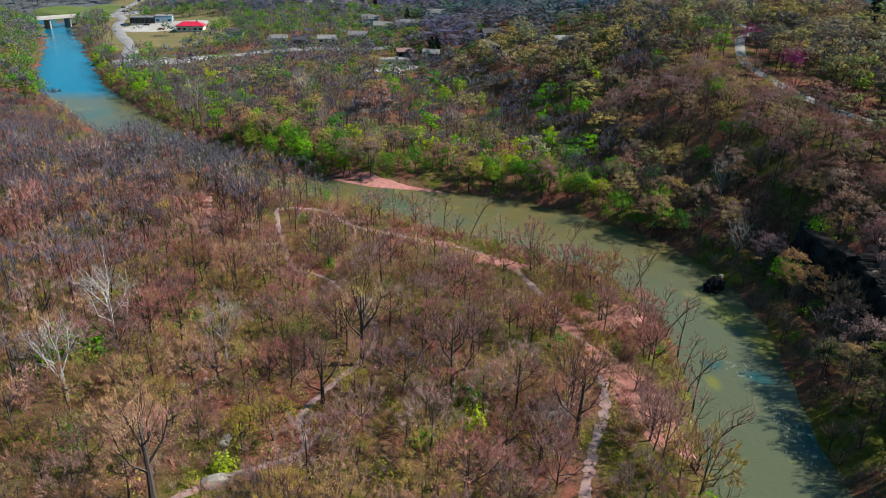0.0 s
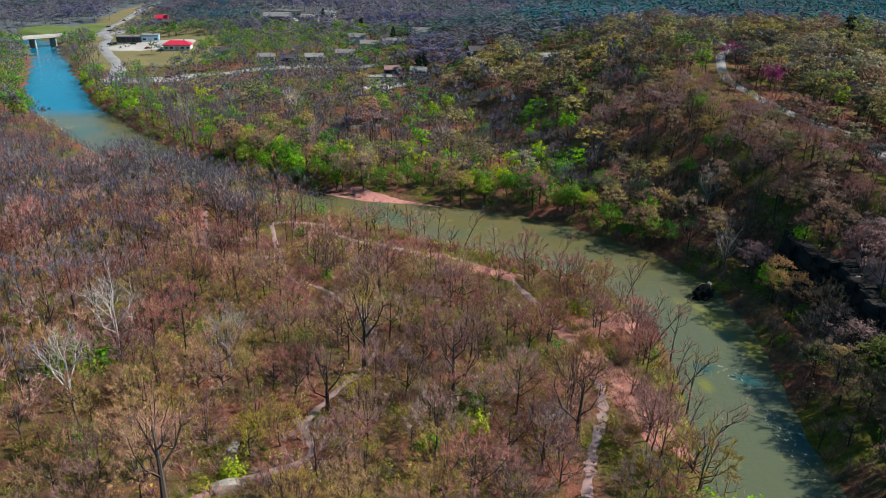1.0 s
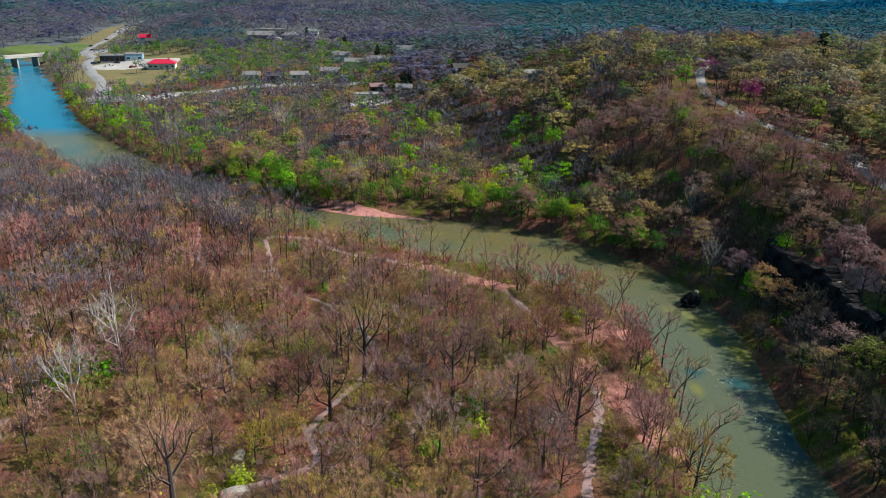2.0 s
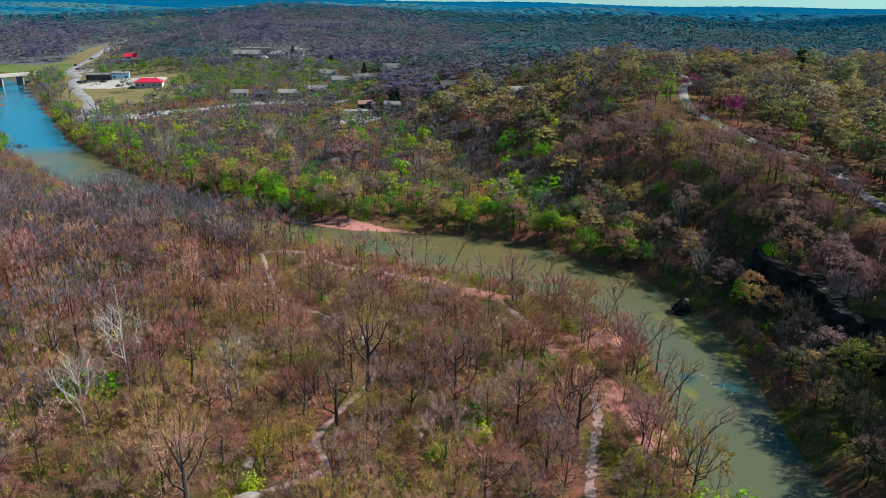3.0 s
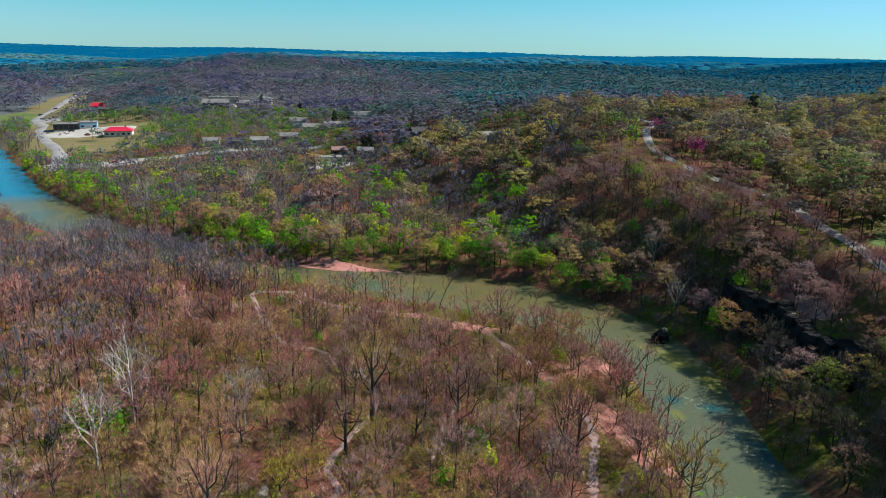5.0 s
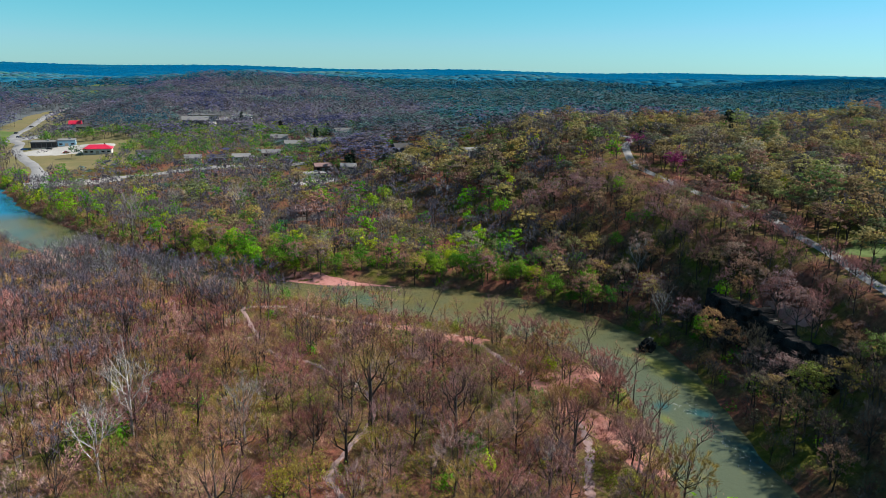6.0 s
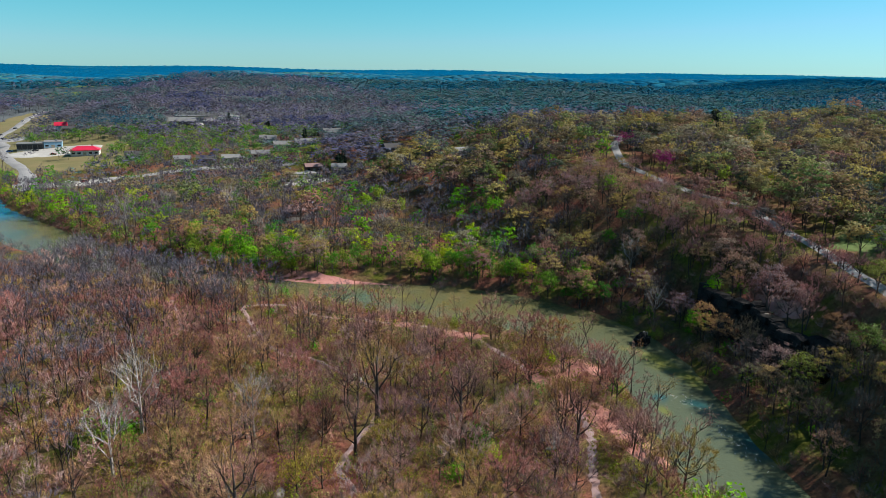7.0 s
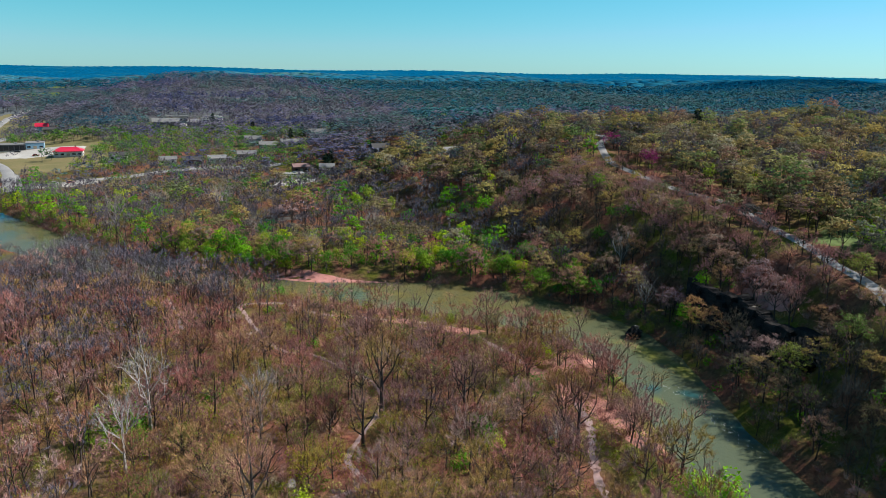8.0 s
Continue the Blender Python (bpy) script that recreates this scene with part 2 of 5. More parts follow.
lawn_mat = surface("mown_grass", [(0.3, (0.05, 0.095, 0.014)), (0.6, (0.085, 0.11, 0.022))], 0.05, 0.95)
dry_mat = surface("dry_grass", [(0.3, (0.10, 0.095, 0.03)), (0.6, (0.14, 0.11, 0.045))], 0.05, 0.95)
rock_mat = surface("near_black_rock", [(0.35, (0.003, 0.005, 0.006)), (0.6, (0.008, 0.011, 0.012))], 0.5, 0.6, 3.0, 0.8, 0.2, spec=0.06)
# near-black limestone: the bluff's shade put into the stone colour
cliff_mat = surface("shade_dark_limestone", [(0.35, (0.012, 0.012, 0.013)), (0.6, (0.032, 0.029, 0.028))], 0.25, 0.9, 2.0, 0.8, 0.3, spec=0.05)
pale_rock = surface("pale_limestone", [(0.35, (0.17, 0.15, 0.13)), (0.6, (0.25, 0.225, 0.195))], 0.5, 0.9, 3.0, 0.8, 0.1)


def paint(name, colour, rough=0.6, metal=0.0):
    colour = tuple(c * 0.7 for c in colour)
    lo = tuple(c * 0.82 for c in colour)
    return surface(name, [(0.35, lo), (0.6, colour)], 0.3, rough, 2.0, 0.1, 0.02, metal)


PAINT = {
    "red_roof": paint("red_metal_roof", (0.62, 0.02, 0.06), 0.45), "white_wall": paint("white_wall", (0.72, 0.70, 0.66)),
    "blue_wall": paint("pale_blue_wall", (0.32, 0.52, 0.66)), "dark_glass": paint("dark_glass", (0.02, 0.025, 0.03), 0.15),
    "grey_roof": paint("grey_shingles", (0.20, 0.195, 0.19), 0.9), "pale_roof": paint("pale_roof", (0.25, 0.24, 0.235), 0.8),
    "pink_roof": paint("faded_red_shingles", (0.27, 0.16, 0.15), 0.9), "dark_roof": paint("dark_shingles", (0.07, 0.065, 0.065), 0.9),
    "brick_wall": paint("brown_brick_wall", (0.26, 0.14, 0.10), 0.9), "dark_wall": paint("dark_board_wall", (0.08, 0.075, 0.08)),
    "teal_wall": paint("teal_board_wall", (0.07, 0.28, 0.30)), "tan_wall": paint("tan_board_wall", (0.45, 0.38, 0.28)),
    "concrete": paint("concrete", (0.5, 0.47, 0.43), 0.9), "tyre": paint("tyre_rubber", (0.02, 0.02, 0.02), 0.9),
    "car_white": paint("white_car_paint", (0.7, 0.7, 0.7), 0.3), "car_dark": paint("black_car_paint", (0.02, 0.02, 0.025), 0.3),
    "car_red": paint("red_car_paint", (0.4, 0.02, 0.02), 0.3), "car_blue": paint("blue_car_paint", (0.03, 0.09, 0.25), 0.3),
    "steel": paint("galvanised_steel", (0.45, 0.46, 0.47), 0.4, 0.8), "foam": paint("river_foam", (0.42, 0.46, 0.42), 0.7),
}


# ---- terrain ----
# river: centre x, y and half width
RIVER = np.array([
    (30, -300, 11), (38, -80, 11), (44, 0, 11), (47, 45, 10.5), (49, 78, 10.3), (51.2, 91.5, 9.3), (54.3, 108, 9.3), (56.6, 127, 10.5),
    (54.5, 144, 12.5), (46, 161, 14.5), (28, 177, 16), (11, 187, 16), (-8, 194.5, 12.5), (-26, 201, 9), (-48, 211, 9), (-75, 230, 10),
    (-105, 253, 11.5), (-133, 283, 13), (-162, 318, 14), (-187, 350, 15), (-219, 408, 15), (-256, 480, 13), (-289, 542, 13), (-325, 600, 13),
    (-400, 660, 13), (-520, 700, 13), (-900, 760, 13)], float)


def smooth(v):
    v = np.clip(v, 0, 1)
    return v * v * (3 - 2 * v)


def river_d(x, y):
    """Metres from the water's edge (inside: minus), and which side: +1 on the far bank, -1 within the bend."""
    x, y = np.asarray(x, float), np.asarray(y, float)
    best, side, half = np.full(x.shape, 1e9), np.ones(x.shape), np.ones(x.shape)
    for (ax, ay, aw), (bx, by, bw) in zip(RIVER[:-1], RIVER[1:]):
        ex, ey = bx - ax, by - ay
        k = np.clip(((x - ax) * ex + (y - ay) * ey) / (ex * ex + ey * ey), 0, 1)
        d = np.hypot(x - ax - k * ex, y - ay - k * ey) - (aw + k * (bw - aw))
        s = np.where(ex * (y - ay) - ey * (x - ax) < 0, 1.0, -1.0)
        new_best = d < best
        best, side = np.where(new_best, d, best), np.where(new_best, s, side)
    return best, side


def waves(x, y, size, seed):
    """Smooth rolling relief, about -1 to 1."""
    r, out = np.random.RandomState(seed), 0.0
    for n in range(7):
        a, p, k = r.rand() * 6.283, r.rand() * 6.283, 6.283 / (size * (0.6 + 1.1 * r.rand()))
        out = out + np.sin(k * (x * math.cos(a) + y * math.sin(a)) + p) / 3.2
    return out


def height(x, y):
    x, y = np.asarray(x, float), np.asarray(y, float)
    d, side = river_d(x, y)
    near = 2.6 * smooth(d / 7) + 0.35 * waves(x, y, 28, 1) * smooth(d / 15) + 0.9 * smooth((d - 10) / 60) + 4.3 * smooth((y - 330) / 120) * smooth(d / 20)
    # far side: a low plain to the west, the ridge with its bluff to the east
    far = 3.2 * smooth(d / 6) + 4.5 * smooth((d - 15) / 120) + 0.4 * waves(x, y, 40, 2) * smooth(d / 20)
    axis = np.interp(y, [0, 60, 100, 133, 190, 228, 290, 400, 600, 900], [84, 88, 96, 103, 103, 99, 116, 114, 95, 60])
    reach = np.interp(y, [0, 90, 130, 165, 190, 213, 290, 400, 600], [24, 26, 30, 36, 44, 54, 108, 170, 260])
    top = np.interp(y, [0, 60, 133, 190, 228, 290, 400, 520, 700, 900], [19, 20, 21, 23, 24.5, 29, 28, 22, 8, 6])
    ridge = top * smooth(1 - (axis - x) / reach) * smooth((y + 400) / 300)
    edge = bluff_edge(y)
    cliff = 9.5 * smooth((x - edge + 0.6) / 1.6) + (top - 9.5) * smooth((x - edge - 2) / (axis - edge - 2))
    k = smooth((y - 92) / 12) * smooth((172 - y) / 12)
    ridge = ridge * (1 - k) + np.minimum(cliff, top) * k
    ridge = ridge + smooth((x - axis) / 60) * 3.0 * waves(x, y, 170, 3)
    rise = 14 * smooth((y - 380) / 420) * smooth((x + 330) / 140)
    far = np.maximum(far, 0) + np.maximum(ridge, rise) * smooth(d / 8)
    bar = np.exp(-(((x + 16) / 26) ** 2 + ((y - 210) / 8.0) ** 2) * 1.4)
    far = far * (1 - 0.85 * bar)
    z = np.where(side > 0, far, near)
    z = np.where(d < 0, -1.6 * smooth(-d / 4), z)
    # rolling hills beyond the valley
    r = np.hypot(x, y)
    hills = np.clip(14 + 10 * waves(x, y, 900, 4) + 7 * waves(x, y, 420, 5), -2, 34)
    z = z + smooth((r - 700) / 600) * smooth((d - 30) / 250) * hills * (1 - smooth((r - 2300) / 1300))
    # the long wooded hill behind the town, and lower folds of land beyond the ridge
    brow = 42 * np.exp(-np.abs((x + 105) / 230) ** 2.6 - ((y - 1060) / 250) ** 2)
    fold = 27 * np.exp(-((x - 330) / 300) ** 2 - ((y - 1180 + 0.2 * x) / 120) ** 2) + 22 * np.exp(-((x - 700) / 320) ** 2 - ((y - 900) / 110) ** 2)
    for lift in (brow, fold):
        z = np.where(d > 40, np.logaddexp(z / 4, lift / 4) * 4 - 4 * math.log(2) * np.exp(-np.abs(z - lift) / 6), z)
    rim = 36 + 6 * waves(x, y, 1500, 6) + 12 * smooth((r - 3600) / 800)
    k = smooth((r - 2300) / 1300)
    return z * (1 - k) + rim * k


def bluff_edge(y):
    return 84 + 1.6 * np.sin(y * 0.21) + 0.9 * np.sin(y * 0.53 + 1) + 3.0 * smooth((120 - y) / 20)


def h1(x, y):
    return float(height(np.array([x]), np.array([y]))[0])


def mesh_object(name, verts, faces, materials, parent=None, tint=None, which=None, shade=False):
    """One mesh object from arrays of corners and triangles (or quads)."""
    verts, faces = np.asarray(verts, np.float32), np.asarray(faces, np.int32)
    me = bpy.data.meshes.new(name)
    me.vertices.add(len(verts))
    me.vertices.foreach_set("co", verts.ravel())
    n, k = faces.shape
    me.loops.add(n * k)
    me.loops.foreach_set("vertex_index", faces.ravel())
    me.polygons.add(n)
    me.polygons.foreach_set("loop_start", np.arange(0, n * k, k, dtype=np.int32))
    me.polygons.foreach_set("loop_total", np.full(n, k, np.int32))
    if which is not None:
        me.polygons.foreach_set("material_index", np.asarray(which, np.int32))
    me.polygons.foreach_set("use_smooth", np.full(n, shade))
    for m in materials:
        me.materials.append(m)
    if tint is not None:
        me.attributes.new("tint", "FLOAT", "POINT").data.foreach_set("value", np.asarray(tint, np.float32))
    me.update(calc_edges=True)
    ob = new(name, me)
    ob.parent = parent
    return ob


def axis_of(lo, hi, step, far_lo, far_hi, growth):
    core = list(np.arange(lo, hi + 0.1, step))
    s = step
    while core[-1] < far_hi:
        s *= growth
        core.append(core[-1] + s)
    s = step
    while core[0] > far_lo:
        s *= growth
        core.insert(0, core[0] - s)
    return np.array(core)


gx = axis_of(-80, 112, 2.0, -4700, 4700, 1.05)
gy = axis_of(55, 225, 2.0, -1500, 4850, 1.05)
GX, GY = np.meshgrid(gx, gy)
GZ = height(GX, GY)
ids = np.arange(GX.size).reshape(GX.shape)
quads = np.stack([ids[:-1, :-1], ids[:-1, 1:], ids[1:, 1:], ids[1:, :-1]], -1).reshape(-1, 4)
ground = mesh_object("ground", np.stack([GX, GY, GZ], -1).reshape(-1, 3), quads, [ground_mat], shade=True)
tagged(ground, "reddish brown leaf litter with mossy patches under trees", "ground", kind="structure")


def ribbon(name, centre, width, material, lift, step=2.0, wobble=0.0, level=None, seed=0):
    """A strip laid over the ground along a smooth line, with uneven edges."""
    c = np.array(centre, float)
    fine = []
    for n in range(len(c) - 1):
        p0, p1, p2, p3 = c[max(n - 1, 0)], c[n], c[n + 1], c[min(n + 2, len(c) - 1)]
        count = max(2, int(np.hypot(*(p2 - p1)[:2]) / step))
        for k in np.arange(count) / count:
            fine.append(0.5 * (2 * p1 + (p2 - p0) * k + (2 * p0 - 5 * p1 + 4 * p2 - p3) * k * k + (3 * p1 - p0 - 3 * p2 + p3) * k ** 3))
    fine.append(c[-1])
    fine = np.array(fine)
    xy, r = fine[:, :2], np.random.RandomState(seed)
    t = np.gradient(xy, axis=0)
    nrm = np.stack([-t[:, 1], t[:, 0]], -1) / np.linalg.norm(t, axis=1)[:, None]
    w = fine[:, 2:3] if fine.shape[1] > 2 else np.full((len(xy), 1), width / 2)
    rows = []
    for u in (-1, -0.4, 0.4, 1):
        side = xy + nrm * (u * w * (1 + wobble * (r.rand(len(xy), 1) - 0.5) * (abs(u) == 1)))
        if level is None:
            # edges dip into the ground so that the strip has thickness
            z = height(side[:, 0], side[:, 1]) + (lift if abs(u) < 1 else -lift * 0.4)
        else:
            z = np.full(len(side), float(level))
        rows.append(np.c_[side, z])
    v = np.stack(rows, 1).reshape(-1, 3)
    i = np.arange(len(xy) - 1)[:, None] * 4 + np.arange(3)[None]
    q = np.stack([i, i + 1, i + 5, i + 4], -1).reshape(-1, 4)
    return mesh_object(name, v, q, [material], shade=True)


wide = RIVER.copy()
wide[:, 2] += 5
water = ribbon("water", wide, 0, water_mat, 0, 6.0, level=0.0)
tagged(water, "murky olive green river, upper reach painted blue with reflected sky", "river", kind="structure")

TRAILS = [
    ("trail", [(-40, 66), (-30, 75), (-20, 81), (-21.6, 89), (-18.6, 96.8), (-14, 105.5), (-12.6, 117), (-20.5, 131), (-25.7, 137.5), (-33.6, 142.8), (-39.3, 157), (-46.2, 180)], 1.3),
    ("trail", [(18, 60), (20.1, 73.6), (23.2, 84), (26.5, 92.5), (28.2, 102), (28, 111), (25.3, 119), (20.5, 136), (15.2, 147), (8.9, 153), (0.8, 158.5), (-12, 164), (-21.4, 169), (-28, 173.5), (-33.5, 180), (-46.2, 181)], 1.8),
    ("trail", [(-67.6, 190), (-63, 175), (-59.4, 163), (-48.8, 156.5), (-40, 156.5)], 1.7),
]
for n, (name, line, w) in enumerate(TRAILS):
    tr = ribbon(name, line, w, trail_mat, 0.07, 0.9, 1.0, seed=n)
    tagged(tr, "pale worn dirt footpath winding through bare woods", "path", kind="structure")
ROADS = [
    ("road", [(80, 40), (94, 88), (100, 104), (104.5, 119), (109, 134), (111.5, 149), (115, 167), (117, 190), (113.5, 212), (108.5, 228), (107, 246), (108, 264), (116, 290), (126, 312), (140, 340), (146, 400)], 4.4, "sunlit pale asphalt ridge road under trees"),
    ("road", [(-176, 386), (-181, 400), (-189, 426), (-203, 459), (-225, 498), (-246, 541), (-262, 588), (-281, 618), (-297, 671), (-308, 734), (-335, 852), (-345, 960)], 12.0, "pale wide asphalt road through the valley"),
    ("road", [(-460, 380), (-400, 455), (-340, 532), (-330, 546)], 10.0, "pale asphalt road leading onto the bridge"),
    ("road", [(-296, 594), (-288, 606), (-279, 622)], 11.0, "pale asphalt road leading off the bridge"),
    ("road", [(-190, 404), (-170, 410), (-150, 416), (-122, 428), (-105, 434), (-70, 440), (-30, 436)], 6.0, "narrow pale lane through leafless woods"),
]
for n, (name, line, w, label) in enumerate(ROADS):
    tagged(ribbon(name, line, w, road_mat, 0.3 if n == 0 else 0.9, 4.0, 0.1, seed=n), label, "road", kind="structure")


def patch(name, cx, cy, rx, ry, turn, material, lift, ragged=0.25, seed=0, rings=5, spokes=36):
    """A patch of other ground cover laid over the ground, with an uneven rim."""
    r = np.random.RandomState(seed)
    a = np.arange(spokes) * 6.283 / spokes
    edge = 1 + ragged * (np.sin(2 * a + r.rand() * 6) * 0.5 + np.sin(5 * a + r.rand() * 6) * 0.35 + 0.5 * (r.rand(spokes) - 0.5))
    v = [(cx, cy)]
    for k in range(1, rings + 1):
        u, w = rx * edge * np.cos(a) * k / rings, ry * edge * np.sin(a) * k / rings
        v += list(zip(cx + u * math.cos(turn) - w * math.sin(turn), cy + u * math.sin(turn) + w * math.cos(turn)))
    v = np.array(v)
    z = height(v[:, 0], v[:, 1]) + lift
    z[-spokes:] -= lift * 1.6
    f = [(0, 1 + n, 1 + (n + 1) % spokes) for n in range(spokes)]
    for k in range(rings - 1):
        o = 1 + k * spokes
        for n in range(spokes):
            m = (n + 1) % spokes
            f += [(o + n, o + n + spokes, o + m + spokes), (o + n, o + m + spokes, o + m)]
    return mesh_object(name, np.c_[v, z], f, [material], shade=True)


tagged(patch("sandbar", -16, 208.4, 28, 4.6, radians(-20), sand_mat, 0.1, 0.3, 1), "pink gravel bar at the foot of green trees", "sandbar", kind="structure")
for n, (cx, cy, rx, ry, tn) in enumerate([(34, 96, 5.5, 11, 0.2), (29, 122, 6, 6, 0), (10, 150, 9, 3, -0.5), (-65, 176, 2.6, 13, 0.25), (38, 126, 5, 6, 0.5), (-1, 159, 7, 1.8, -0.4), (29, 108, 3, 8, 0), (91.5, 133, 3.5, 5, 0.3)]):
    tagged(patch("clay_patch", cx, cy, rx, ry, tn, clay_mat, 0.08, 0.5, 10 + n), "bare reddish clay ground beside the trail", "bare ground", kind="structure")

TOWN = [
    ("lawn", -312, 790, 40, 130, 0.15, dry_mat, 0.4, 0.2, "dry grass fields beside the valley road"),
    ("lawn", -228, 545, 60, 120, 0.5, dry_mat, 0.45, 0.15, "dry grass round the shops and the road"),
    ("lawn", -500, 1440, 110, 30, 0.3, lawn_mat, 1.2, 0.3, "green pasture in a far wooded valley"),
    ("lawn", -450, 1560, 40, 60, 0.2, lawn_mat, 1.2, 0.3, "green pasture in a far wooded valley"),
    ("parking_lot", -207, 530, 34, 22, 0.15, lot_mat, 0.8, 0.12, "pale concrete parking lot of the shops"),
    ("parking_lot", -278, 616, 28, 18, 0.9, road_mat, 0.85, 0.15, "pale asphalt road junction beside the bridge"),
    ("lawn", -345, 640, 30, 70, 0.35, lawn_mat, 0.55, 0.25, "bright green mown field beside the road"),
    ("parking_lot", -158, 407, 22, 6, 0.3, lot_mat, 0.6, 0.2, "pale gravel lot beside a lane"),
    ("parking_lot", -112, 661, 24, 13, 0.3, lot_mat, 0.7, 0.3, "pale driveway court between large houses"),
    ("parking_lot", -28, 378, 12, 8, 0.3, lot_mat, 0.25, 0.3, "pale driveway beside white house"),
    ("lawn", -186, 466, 26, 18, 0.4, dry_mat, 0.65, 0.2, "dry yellow-green lawn below the shops"),
    ("lawn", -322, 668, 22, 52, 0.25, lawn_mat, 0.7, 0.2, "bright green mown field beside the road"),
    ("lawn", -268, 640, 9, 30, 0.3, dry_mat, 0.7, 0.2, "dry grass verge beside the road"),
    ("lawn", 152, 292, 26, 18, 0.2, dry_mat, 0.25, 0.3, "thin grass yard on the ridge"),
    ("lawn", 128, 140, 16, 10, 0.2, lawn_mat, 0.25, 0.4, "grass verge beside the ridge road"),
    ("lawn", -395, 1150, 90, 40, 0.2, lawn_mat, 0.5, 0.3, "green pasture in a far valley"),
]
for n, (name, cx, cy, rx, ry, tn, m, lift, rag, label) in enumerate(TOWN):
    tagged(patch(name, cx, cy, rx, ry, tn, m, lift, rag, 30 + n, 9), label, name.replace("_", " "), kind="structure")


# ---- trees ----
def tube(pts, radii, sides):
    pts = np.asarray(pts, float)
    v, f = [], []
    for n, (p, rad) in enumerate(zip(pts, radii)):
        d = pts[min(n + 1, len(pts) - 1)] - pts[max(n - 1, 0)]
        d = d / (np.linalg.norm(d) + 1e-9)
        a = np.cross(d, (0.3, 0.9, 0.2))
        a /= np.linalg.norm(a) + 1e-9
        c = np.cross(d, a)
        for k in range(sides):
            t = 6.283 * k / sides
            v.append(p + rad * (math.cos(t) * a + math.sin(t) * c))
        if n:
            o = (n - 1) * sides
            for k in range(sides):
                m = (k + 1) % sides
                f += [(o + k, o + m, o + m + sides), (o + k, o + m + sides, o + k + sides)]
    return np.array(v), np.array(f)


def joined(parts):
    v, f, o = [], [], 0
    for a, b in parts:
        v.append(a)
        f.append(b + o)
        o += len(a)
    return np.concatenate(v), np.concatenate(f)


def unit(v):
    return v / (np.linalg.norm(v, axis=-1, keepdims=True) + 1e-9)


def slivers(rng, base, way, length, width):
    """Thin tapering twigs, one triangle each."""
    side = unit(np.cross(way, rng.normal(size=way.shape))) * width[:, None] / 2
    v = np.stack([base - side, base + side, base + way * length[:, None]], 1).reshape(-1, 3)
    return v, np.arange(len(v)).reshape(-1, 3)


def flakes(rng, at, size, face=None, loose=0.34):
    """Small leaves, one triangle each, turned every way or roughly outwards."""
    n = unit(rng.normal(size=at.shape) * (1.0 if face is None else loose) + (0 if face is None else face))
    a = unit(np.cross(n, rng.normal(size=at.shape))) * size[:, None]
    c = np.cross(n, a)
    v = np.stack([at - a * 0.6 - c * 0.5, at + a * 0.7 - c * 0.3, at + c * 0.8 - a * 0.1], 1).reshape(-1, 3)
    return v, np.arange(len(v)).reshape(-1, 3)


